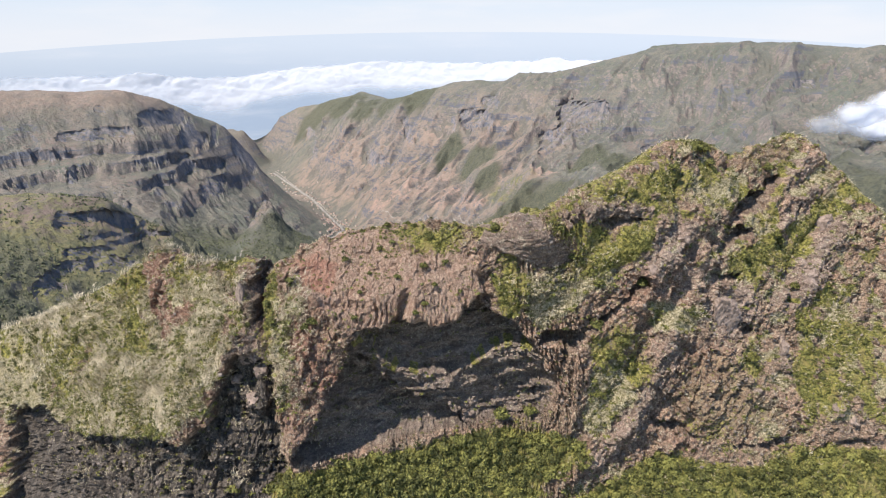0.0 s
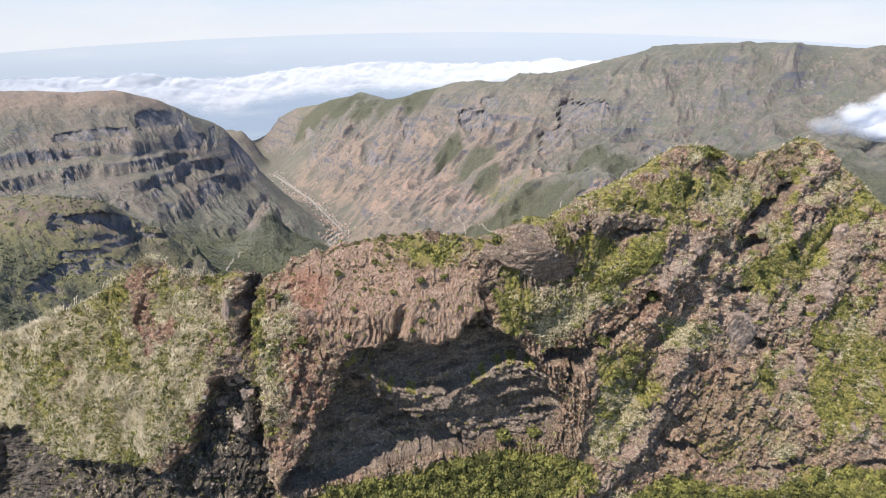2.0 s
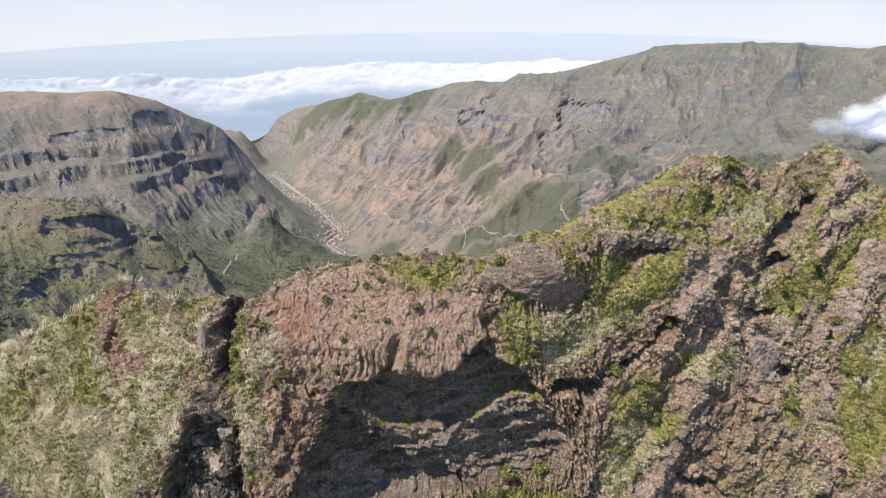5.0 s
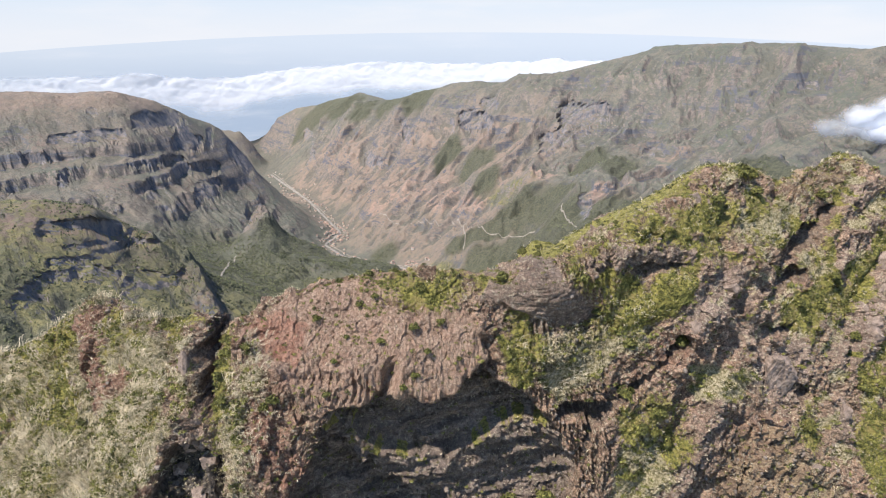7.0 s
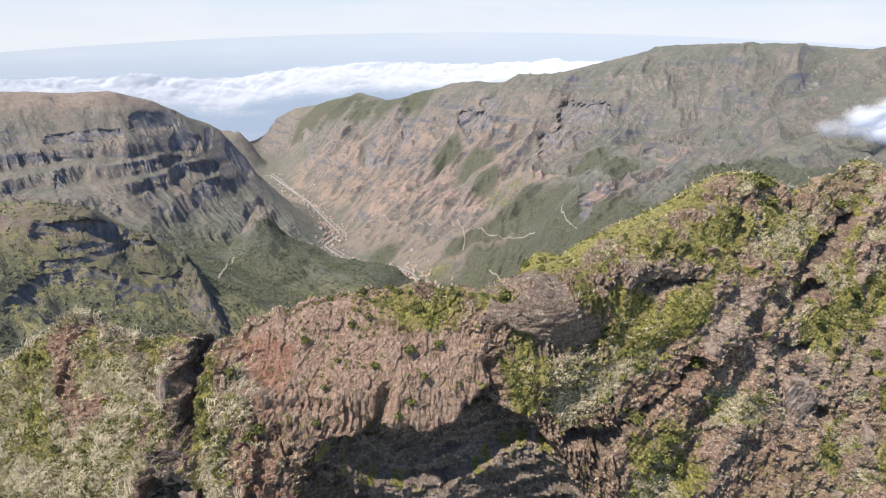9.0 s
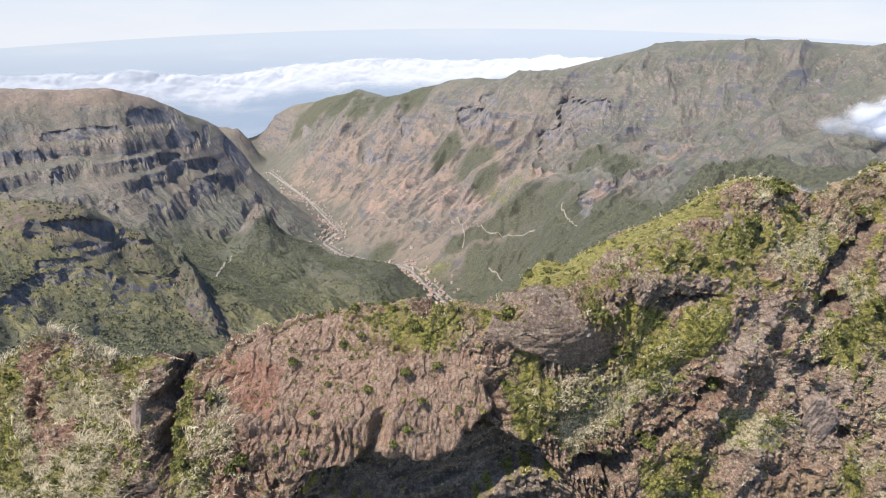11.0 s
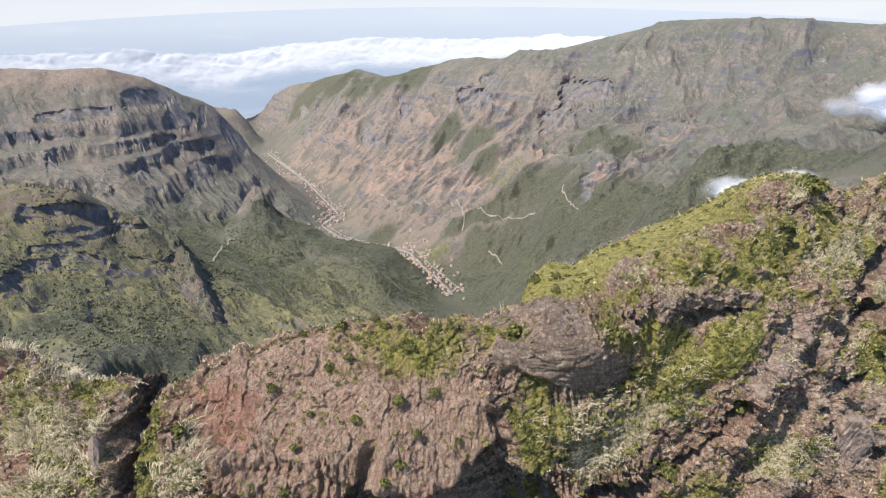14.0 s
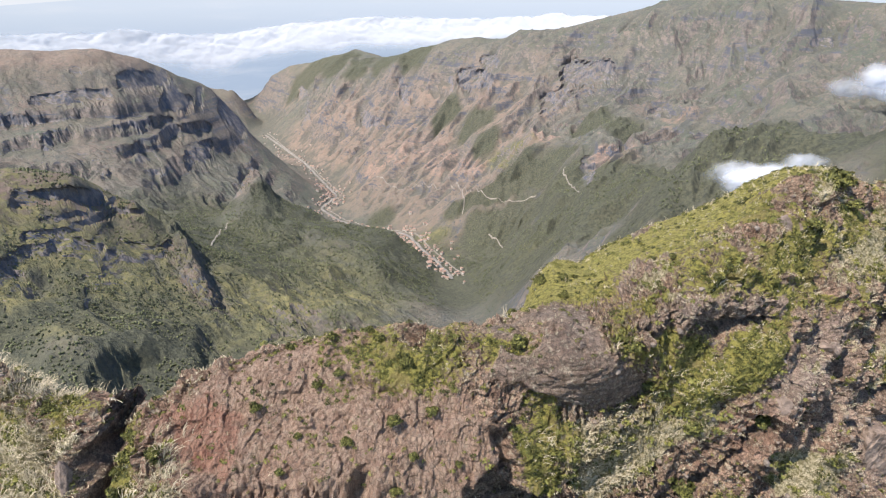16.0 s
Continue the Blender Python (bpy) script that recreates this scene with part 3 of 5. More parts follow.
BROW_Z = [767, 774, 787, 798, 808, 818, 824, 826, 827, 827, 830, 832, 833, 833, 832, 833, 832, 835, 840, 844, 840, 835, 835, 827, 819, 812, 804, 800, 798]
CREST_Y = [207, 198, 194, 187, 179, 173, 170, 165, 160, 158, 161, 165, 166, 167, 167, 171, 169, 175, 181, 193, 204, 214, 225, 224, 216, 213, 211, 211, 214]
CREST_Z = [772, 777, 794, 806, 818.5, 831, 836, 834.5, 836, 834, 840, 843.5, 845, 847, 846.5, 847, 847.5, 853.5, 859, 864, 861.5, 857, 860, 849.5, 840, 830, 820, 812, 810]
TOP_Y = [214, 205, 201, 194, 186, 180, 176, 171, 168, 166, 166, 168, 172, 177, 184, 208, 222, 224, 221, 214, 215, 222, 234, 234, 226, 222, 219, 218, 220]
TOP_Z = [770, 775, 792, 804, 816.5, 829, 834, 831, 832, 830, 838, 842.5, 843.5, 842, 838, 826, 833, 842, 850, 861, 860.5, 858, 861, 849, 838, 827, 817, 809, 807]

# features on the face, in x and z
GREEN_FLOOR = [(-58.1, 779.5), (-43.3, 785.7), (-26.1, 786.4), (-7.3, 785.2), (12.9, 787.3), (37.5, 782.9), (46.5, 777.1), (30.3, 770.8), (26.5, 760.0), (10, 740), (-40, 740)]
GREEN_LOW = [(30.2, 763.6), (55.8, 767.8), (67.3, 774.2), (99.9, 766.3), (125.1, 769.8), (149.7, 765.9), (190.3, 761.6), (183.0, 700), (29.8, 700)]
DRY_LEFT = [(-198.6, 790.6), (-157.3, 801.5), (-125.7, 813.3), (-92.6, 830.3), (-75.9, 834.4), (-61.5, 832.7), (-59.9, 825.6), (-59.7, 816.4), (-64.1, 808.1), (-68.7, 800.8), (-81.4, 790.9), (-97.1, 782.9), (-122.5, 785.2), (-151.6, 777.8), (-194.6, 767.4)]
GREEN_SPOTS = [(31, 850.5, 5, 4), (12, 846, 5, 3), (45, 842, 8, 5), (35, 837, 8, 4), (-3.9, 843.3, 11, 3), (58.0, 840.5, 10, 5), (49.7, 853.9, 8, 5), (71.1, 855.2, 9, 7), (121.4, 826.4, 10, 6), (-47.5, 829.6, 3, 10), (-96.6, 816.8, 5, 10), (18.8, 834.8, 4, 10), (-19.0, 820.5, 4, 2), (-20.6, 813.6, 5, 3), (12.4, 808.5, 8, 3), (54.1, 810.3, 8, 6), (58.4, 800.8, 6, 6), (37.9, 846.8, 8, 5), (85.7, 863.0, 7, 3), (121.1, 859.7, 12, 3), (-126.5, 797.9, 12, 8), (101.1, 797.8, 4, 8), (85.7, 780.4, 10, 5), (-115.2, 792.9, 10, 5), (26.9, 788.6, 6, 3)]
DRY_SPOTS = [(29.0, 829.1, 10, 6), (83.0, 850.8, 10, 9), (103.6, 781.7, 7, 5), (82.2, 763.2, 12, 5), (139.5, 846.2, 8, 8), (67.7, 837.7, 6, 6), (-40.1, 827.5, 3, 9), (-42.1, 818.3, 4, 9), (138.7, 805.0, 6, 8), (44.6, 832.7, 7, 6)]
RED_SPOTS = [(-38.9, 835.8, 7, 6), (-32.8, 829.7, 6, 6), (-34.9, 817.6, 6, 12), (-85.3, 825.6, 4, 12), (-62.2, 807.1, 3, 4), (80.2, 778.5, 8, 2.5), (56.7, 829.1, 6, 4), (-22.2, 832.2, 14, 5), (80.7, 799.0, 9, 9), (-38.8, 803.2, 4, 8)]
GREY_SPOTS = [(92.1, 814.9, 7, 7), (24.2, 841.9, 9, 7), (128.0, 820.4, 6, 10), (140.8, 833.9, 6, 8), (68.8, 807.4, 5, 10), (53.8, 786.4, 7, 8), (-51.2, 817.9, 4, 6), (113.7, 798.2, 2.5, 7), (83.7, 827.8, 6, 6), (-0.6, 812.7, 18, 8), (-22.6, 801.7, 12, 10)]
CAP = [(-44.1, 836.3), (-38, 841.2), (-29.1, 844.5), (-16.6, 845.9), (-6.9, 846.9), (2.7, 843.4), (10.3, 836.6), (14.3, 828.9), (9.4, 828.9), (2.5, 823.2), (-2.1, 822.1), (-6.4, 824.4), (-18.3, 823.9), (-24.8, 822.7), (-33.2, 829.3), (-39.6, 833.8)]
CAVE = [(-25.1, 822.5), (-18.3, 823.7), (-6.4, 824.2), (-2.1, 821.9), (2.5, 822.8), (9.3, 828.6), (13.5, 824.9), (21.6, 820), (24.7, 814.9), (27.8, 809.9), (33.6, 800.7), (34, 791.8), (29.6, 787.1), (2.8, 788.6), (-14.9, 788.6), (-28.1, 787.6), (-41.9, 789.7), (-33.5, 803.7), (-29.8, 810.5), (-25.4, 816.5)]
CAVE_UPPER = [(-25.1, 822.5), (-18.3, 823.7), (-6.4, 824.2), (-2.1, 821.9), (2.5, 822.8), (9.3, 828.6), (13.5, 824.9), (21.6, 820), (24.7, 814.9), (25.3, 811.6), (18.6, 811.9), (10.6, 809.2), (1.8, 804.2), (-3.4, 806.2), (-12.7, 808.4), (-18.3, 813.4), (-24.4, 821.1)]
CAVE_LOWER = [(-25.4, 816.5), (-19.9, 813.2), (-12.8, 802.3), (-0.5, 796.8), (7.8, 787.8), (-14.9, 788.6), (-28.1, 787.6), (-41.9, 789.7), (-33.5, 803.7), (-29.8, 810.5)]
SLAB = [(8.7, 842.7), (11.7, 846.2), (16.3, 845.9), (18.9, 849), (23, 850), (25.5, 849.8), (30, 846), (35.7, 840.4), (39.9, 836.2), (32, 834.3), (14.7, 841.5)]
CLIFF_LEFT = [(-145.4, 780), (-128.5, 785.3), (-113.6, 782.9), (-97.6, 788.9), (-82.9, 793.8), (-71.2, 794.2), (-62.9, 802), (-60.4, 811.1), (-55.8, 816.8), (-49.5, 819), (-44.6, 815.9), (-44.2, 803.9), (-41.9, 786), (-52, 770), (-92, 762), (-143, 742)]
RED_WALL = [(-41.1, 839.1), (-34.6, 840.4), (-28.2, 837.1), (-30.9, 830.9), (-35.5, 832.8), (-43.9, 836.4), (-45.4, 835.1)]
RED_FOOT = [(-41.1, 828.3), (-34.8, 826), (-32.6, 818.2), (-27, 812.9), (-32.7, 805.1), (-34.6, 811.6), (-40.8, 819.4)]
RED_FACE = [(-93.4, 832.3), (-89.4, 834.1), (-82.5, 835.9), (-80.2, 831.4), (-70.1, 825.4), (-76, 818.7), (-80.6, 812.1), (-88.5, 819.5)]
# hollows: outline and depth
PEAK_HOLLOWS = [
    ([(46.1, 846.7), (51.6, 847.2), (61.9, 846.8), (60.1, 846.1), (53.3, 845.1), (48.6, 844.4)], 3.5),
    ([(102.5, 843.1), (105.9, 846.4), (114.3, 847.5), (121.7, 851.8), (123, 850.7), (118.6, 846.2), (113.9, 842.5), (111.8, 839.3), (105.6, 840.4)], 6),
    ([(91.1, 834.4), (97, 837.7), (105, 836.4), (106.4, 834.2), (96.5, 832.7), (91.7, 831.5)], 5),
    ([(87.3, 826.5), (100.8, 823.5), (98.5, 822.3), (88.8, 824.3)], 3.5),
]
SLOPE_HOLLOWS = [
    ([(96.3, 809.6), (103.7, 808.1), (102.9, 804.9), (98.3, 803.1)], 5),
    ([(28.1, 816.8), (43.9, 815.6), (52.2, 821.6), (60.1, 830.5), (62.4, 827.6), (53.8, 821.5), (47.7, 816.3), (42.3, 812.2), (36.9, 808.3), (35.8, 803.8), (34.4, 808.2), (35.5, 811.5), (28.6, 812.8)], 5),
    ([(65.1, 784.8), (72.6, 783.6), (83.2, 776.9), (72.7, 780), (66.4, 781.8)], 3.5),
    ([(89.5, 774.5), (101.5, 772.5), (108.8, 775), (116.8, 773.2), (109.2, 770.9), (103.7, 770.3)], 3.5),
    ([(132.1, 771.4), (142.4, 770.6), (143.7, 768.2), (135.3, 768.4)], 2.5),
]
LEFT_HOLLOWS = [
    ([(-54.7, 835.3), (-53.5, 834.8), (-50.1, 834.2), (-49, 828.8), (-48.3, 823.3), (-50.1, 824.4), (-51.8, 830.8)], 9),
]
# ribs: line, half width, height (minus: a gully)
PEAK_RIBS = [
    ([(140.5, 855.3), (128.5, 852.4), (122.2, 847.7), (115.8, 841.3)], 3, 3),
    ([(142.4, 844.7), (130.6, 843.7), (122, 837.1), (115.5, 833)], 2.6, 3),
    ([(78.5, 843.5), (72, 837.2), (62.2, 830.9)], 4, 1.8),
    ([(79.7, 861.8), (77.3, 854.7), (81.8, 842.6), (84.3, 831.2)], 3, 1.8),
    ([(112.7, 860.5), (102.5, 853.9), (91.3, 845.7), (79.6, 843.2)], 4, 1.8),
    ([(145.4, 851.9), (149.3, 845.4), (156.4, 838.1)], 3, 1.5),
    ([(34.8, 851.9), (44.9, 852.2), (55, 850.9), (62.8, 848.5)], 2, 0.6),
    ([(77.3, 859.2), (72.6, 853.6), (73.2, 848.8)], 1.4, -3.5),
    ([(126.7, 853.4), (108.6, 844.2), (97.3, 839.9), (90, 833.3), (85.5, 826.4), (83.9, 819.5)], 2, -2),
]
SLOPE_RIBS = [
    ([(69.7, 813.2), (65.9, 805.1), (63, 796.3), (60.6, 788.5), (55.1, 781.9), (47.2, 776.3), (36.8, 771.4)], 4, 3.6),
    ([(143.1, 830.5), (133.1, 823.4), (127, 815.3), (115.3, 811.1)], 4.5, 3),
    ([(91.2, 802.6), (100.9, 790.8), (112.2, 783.5), (122.3, 774.9)], 2.5, 2),
    ([(134, 788), (130.4, 780.9), (126.1, 772.8)], 3, 2),
    ([(59.3, 796.4), (51.4, 790.2), (45.3, 782.2)], 2.5, 1.8),
    ([(39.1, 805.7), (41.4, 794.7), (38.3, 786.3)], 2.5, 1.8),
    ([(138.5, 835.4), (122.9, 824.3), (119.6, 812.9), (111.1, 806.2)], 2, -2.2),
    ([(106.2, 807.1), (107.2, 797.4), (116.5, 785.2)], 2.2, -2.2),
    ([(78.2, 827.9), (68.4, 820), (61.7, 810.4), (57.3, 800)], 2.5, -1.4),
    ([(53.7, 797), (48.9, 787)], 1.8, -1.8),
]
LEFT_RIBS = [
    ([(-55.5, 835.5), (-54.4, 830.6), (-52.2, 824.1), (-55.8, 817.9)], 2.6, 3),
    ([(-55.8, 816.8), (-49.3, 816.8), (-47.1, 810.3), (-50.9, 804.2)], 4, 2.5),
    ([(-46.9, 820.4), (-44.1, 814.7), (-45.7, 805.6)], 2, -4),
    ([(-42.2, 834.5), (-34.7, 830.4), (-27.1, 823.9), (-24.6, 820)], 1.6, 2.2),
    ([(-94, 831.2), (-88.5, 821), (-80.3, 811)], 2, -2),
    ([(-68.4, 827.8), (-72.8, 823), (-76.4, 820.1)], 1.2, -1.8),
    ([(-64.5, 831.3), (-66.9, 821.5), (-71.2, 809.8)], 3, 1.5),
    ([(-97.1, 802), (-84.2, 806.8), (-72, 803.9)], 5, 2),
    ([(-32.7, 805.1), (-37.3, 798.1), (-41.8, 792.3)], 2, 2),
]
CAVE_RIBS = [
    ([(-24.4, 821.1), (-18.3, 813.4), (-12.7, 808.4), (-3.4, 806.2)], 1.4, 1.3),
    ([(1.8, 804.2), (10.6, 809.2), (18.6, 811.9), (25.3, 811.6)], 1.4, 1.3),
    ([(-10.1, 830.7), (-10.7, 826.6), (-12.5, 824.8)], 1.2, -3),
    ([(-33, 829.9), (-21.2, 829), (-12.3, 826.2)], 0.9, -1.4),
    ([(-12.2, 841.9), (-4.4, 840.2)], 0.7, -1.6),
    ([(11.3, 833.7), (12.5, 828.5)], 1.2, -3),
]
# what covers the rock
TURF = [
    ([(57.3, 858.5), (67.7, 859.7), (75.5, 857.9), (69.6, 851.5), (60.7, 854)], 1),
    ([(82.9, 859), (92.5, 857), (94.1, 853.3), (85.9, 852.9)], 1),
    ([(48.3, 840.9), (53.2, 844.3), (60.9, 845.9), (65.1, 843.2), (59.8, 837.8), (50, 833.4), (40.5, 831.1), (43.6, 837.4)], 1),
    ([(93.3, 830.8), (106.4, 831.6), (118.1, 835), (118.6, 829.8), (113.1, 824.1), (99.9, 821.5), (93.1, 826.2)], 1),
    ([(123.7, 831.3), (134.6, 840.7), (143.9, 842.3), (150.7, 838.5), (135.5, 832.2), (125.5, 826.8)], 0.85),
    ([(118.1, 809.6), (124.6, 817.2), (131.5, 814.9), (125.9, 805.9)], 1),
    ([(13.4, 834.9), (16.7, 834.1), (22.5, 824.4), (19.1, 821.9), (15, 828.9)], 1),
]
SCRUB = [
    ([(119, 795.4), (127.7, 803.3), (143.3, 803.7), (152.5, 800), (146, 776.3), (132.8, 783.8), (126.3, 776.1), (118.6, 784.9), (116.4, 791.3)], 0.85),
    ([(44.6, 813.7), (58, 814), (61.5, 807), (55.2, 803.8), (57.2, 798.3), (50.4, 797.3), (44.3, 805.1)], 0.75),
    ([(-101.1, 814.8), (-90.5, 820.4), (-84.7, 811.3), (-96.3, 805.6)], 0.9),
    ([(-121.1, 804.2), (-111.1, 803.8), (-114.4, 795.1), (-128.8, 784.9), (-128.2, 792.4)], 0.9),
    ([(-92.1, 831.9), (-93.4, 823), (-112, 818), (-120.2, 815.4), (-103.3, 826.8)], 0.9),
]
STRAW = [
    ([(31.9, 829), (51.5, 833.3), (45.2, 828.6), (40.3, 822.4), (28.5, 817.3), (23.3, 824.3)], 0.9),
    ([(83.3, 852.6), (104.8, 852), (101.2, 845.9), (89.8, 845.2)], 0.9),
    ([(61, 823.4), (80.4, 817.9), (78.5, 811.8), (65, 813.7)], 0.8),
    ([(100.6, 781.1), (109.9, 779.6), (110.6, 773.7), (101.3, 776.2)], 0.8),
    ([(44.7, 803.3), (55, 807.4), (59.4, 793), (48.9, 781.9), (43.6, 783.9)], 0.7),
]
EARTH = [
    ([(73.1, 803.3), (88.8, 803.2), (101.7, 787.7), (112.1, 779.5), (101.3, 776.2), (84.1, 778.2), (72.1, 787.6)], 0.8),
    ([(103, 856.3), (125.6, 863.4), (138.1, 860.1), (120.6, 855.7), (104.4, 851.2)], 0.8),
]
CRAGS = [
    ([(65.9, 846.1), (78.2, 842.7), (82.6, 834.9), (69.5, 832.2), (60.1, 830.5), (58.4, 834.6)], 1),
    ([(136.5, 832), (144, 827.9), (136, 819.1), (126.5, 808.5), (116.7, 809.1), (110.3, 813.6), (127.6, 824)], 1),
    ([(34.6, 850.6), (44.6, 853.1), (63.3, 850.6), (62.8, 846.9), (45, 847.3), (34.7, 847.6)], 1),
    ([(125.6, 853.6), (140.5, 855.3), (137, 851.3), (126.4, 845.5), (118.7, 843.8)], 1),
    ([(130.6, 845), (143.6, 844.8), (129.8, 838.6), (119.3, 832.5), (114, 832.5), (120.1, 839.1)], 1),
    ([(68.6, 814.2), (74.2, 812.5), (69.6, 799.2), (65.4, 783.4), (51, 771.6), (36.6, 769.4), (43.6, 775.9), (55.9, 786), (62.4, 798)], 1),
    ([(81.7, 821), (100.7, 820.6), (103.9, 812.5), (99.8, 807), (93.7, 803.8), (84.8, 812.1)], 1),
]
CROWN_Q = [-0.345, -0.33, -0.31, -0.285, -0.26, 0.06, 0.085, 0.115, 0.135, 0.155, 0.175, 0.2, 0.42, 0.445, 0.475, 0.5, 0.52]
CROWN_Z = [0, -1.5, 0, 3, 0, -1, -1.5, 1, 2, 0.5, -1, -0.5, 0, -1, -3.5, -2.5, 0]
SHELF_Q = [0.095, 0.108, 0.118, 0.14, 0.17]
SHELF_Z = [0, 1, 6, 5, 0]


def facets(p, size, seed, tilt=1.1):
    """Broken rock: cells with a height and a slope of their own, about -1 to 1."""
    q = p / size + 71.7
    i = np.floor(q - 0.5).astype(np.int64)
    best, value = np.full(len(p), 9.0), np.zeros(len(p))
    for dx in (0, 1):
        for dy in (0, 1):
            for dz in (0, 1):
                cx, cy, cz = i[:, 0] + dx, i[:, 1] + dy, i[:, 2] + dz
                h, g = lattice(cx, cy, cz, seed), lattice(cx, cy, cz, seed + 500)
                ox = q[:, 0] - cx - 0.2 - 0.6 * (h & 255) / 255.0
                oy = q[:, 1] - cy - 0.2 - 0.6 * ((h >> 8) & 255) / 255.0
                oz = q[:, 2] - cz - 0.2 - 0.6 * ((h >> 16) & 255) / 255.0
                d = ox * ox + oy * oy + oz * oz
                new_value = ((g & 255) / 127.5 - 1) * 0.6 + tilt * (ox * ((g >> 8 & 255) / 127.5 - 1) + oy * ((g >> 16 & 255) / 127.5 - 1) + oz * ((h >> 24 & 255) / 127.5 - 1))
                near = d < best
                best, value = np.where(near, d, best), np.where(near, new_value, value)
    return value


def crease(line, x, z):
    """Distance to a line of points in the plane."""
    best = np.full(x.shape, 1e9)
    for (x0, z0), (x1, z1) in zip(line, line[1:]):
        dx, dz = x1 - x0, z1 - z0
        s = np.clip(((x - x0) * dx + (z - z0) * dz) / (dx * dx + dz * dz), 0, 1)
        best = np.minimum(best, np.hypot(x - x0 - s * dx, z - z0 - s * dz))
    return best


def cover(areas, x, z, soft=2.0):
    return np.maximum.reduce([step(-soft, soft, inside(a, x, z)) * k for a, k in areas])


def ridge_shape(face=450, back=64):
    """The skin of the ridge as a grid of points, and what grows on it."""
    level = lambda a: a - a.mean()
    st = np.array(STATIONS)
    lines = [(np.array(FOOT_Y) * 0.45, np.array(FOOT_Z) - 105.0), (np.array(FOOT_Y) - 22.0, np.array(FOOT_Z) - 30.0)]
    lines += [(np.array(y, float), np.array(z, float)) for y, z in ((FOOT_Y, FOOT_Z), (LOW_Y, LOW_Z), (WAIST_Y, WAIST_Z), (CHEST_Y, CHEST_Z), (BROW_Y, BROW_Z), (CREST_Y, CREST_Z), (TOP_Y, TOP_Z))]
    top_y, top_z = lines[-1]
    lines += [(top_y + 16, top_z - 14), (top_y + 55, top_z - 75), (top_y + 150, top_z - 215)]
    knots = np.array([0, 0.12, 0.22, 0.33, 0.44, 0.56, 0.68, 0.79, 0.85, 0.89, 0.95, 1.0])
    table = np.stack([np.stack([y, z], 1) for y, z in lines], 0)            # line, station, (y, z)
    q = np.concatenate([np.linspace(-1.15, -0.78, 60)[:-1], np.linspace(-0.78, 0.78, 940), np.linspace(0.78, 1.15, 60)[1:]])
    columns = len(q)
    across = spline(st, np.swapaxes(table, 0, 1), q)                        # column, line, (y, z)
    v = np.concatenate([np.linspace(0, 0.2, 30)[:-1], np.linspace(0.2, 0.86, face)[:-1], np.linspace(0.86, 1, back)])
    yz = spline(knots, np.swapaxes(across, 0, 1), v)                        # row, column, (y, z)
    yz[..., 1] += step(0.66, 0.8, v)[:, None] * np.interp(q, CROWN_Q, CROWN_Z)[None]
    yz[..., 1] += step(0.815, 0.85, v)[:, None] * np.interp(q, SHELF_Q, SHELF_Z)[None]
    p = np.stack([q[None, :] * yz[..., 0], yz[..., 0], yz[..., 1]], -1)
    n = grid_normals(p)
    if n[200, 500, 1] > 0:
        n = -n
    x, y, z = p.reshape(-1, 3).T
    front = np.repeat(step(0.87, 0.8, v), columns)
    flat = p.reshape(-1, 3)
    wob = fractal(flat, 9, 4, 5)
    jag = fractal(flat, 3.0, 3, 77)
    wx, wz = x + 1.3 * grain(flat, 5, 61) + 0.8 * grain(flat, 1.7, 63), z + 1.3 * grain(flat, 5, 62) + 0.8 * grain(flat, 1.7, 64)
    slope_up = np.clip(n[..., 2].ravel(), 0, 1)
    # what covers the rock
    right, left = step(18, 42, x), step(-44, -62, x)
    crags = cover(CRAGS, wx, wz)
    slab = step(-0.3, 0.7, inside(SLAB, wx * 0.4 + x * 0.6, wz * 0.4 + z * 0.6)) * step(176, 173, y)
    cap = step(-1, 1.5, inside(CAP, wx, wz)) * front
    red = np.maximum.reduce([step(-2, 2, inside(a, wx, wz)) * k for a, k in ((RED_WALL, 1.0), (RED_FOOT, 0.9), (RED_FACE, 0.75))] + [0.55 * blobs(RED_SPOTS, x, z, 0.8 * wob), cap * 0.12]) * front
    patch, patch2 = fractal(flat, 10, 4, 91), fractal(flat * np.array([1, 1, 1.4]), 7, 4, 95)
    green = np.maximum.reduce([step(-3, 3, inside(g, wx, wz)) for g in (GREEN_FLOOR, GREEN_LOW)] + [cover(TURF, wx, wz)])
    green = np.maximum(green, cover(SCRUB, wx, wz, 3) * step(-0.3, 0.1, wob))
    green = np.maximum(green, 0.8 * blobs(GREEN_SPOTS, x, z, 0.8 * wob) * front)
    dry = np.maximum.reduce([step(-3, 4, inside(DRY_LEFT, wx, wz)) * (1 - 0.9 * cover(SCRUB, wx, wz, 3)), 1.15 * cover(STRAW, wx, wz), 0.8 * blobs(DRY_SPOTS, x, z, 0.8 * wob)])
    tops = np.repeat(step(0.785, 0.825, v), columns) * np.maximum(step(12, 26, x), 0.3 * step(-32, -24, x) * step(14, 4, x))
    green = np.maximum(green, tops * step(-0.5, 0.0, wob + 0.2))
    green = np.maximum(green, 0.9 * step(0.04, 0.28, patch) * step(0.22, 0.5, slope_up) * np.maximum(right, 0.8 * left))
    dry = np.maximum(dry, 0.85 * step(-0.05, 0.25, patch2) * step(0.2, 0.5, slope_up) * np.maximum(right, left))
    green = green * (1 - 0.75 * np.clip(cover(STRAW, wx, wz), 0, 1))
    earth = cover(EARTH, wx, wz, 3) * front
    summit = step(88, 100, x) * step(850, 857, z) * step(-0.15, 0.15, fractal(flat, 8, 4, 97))
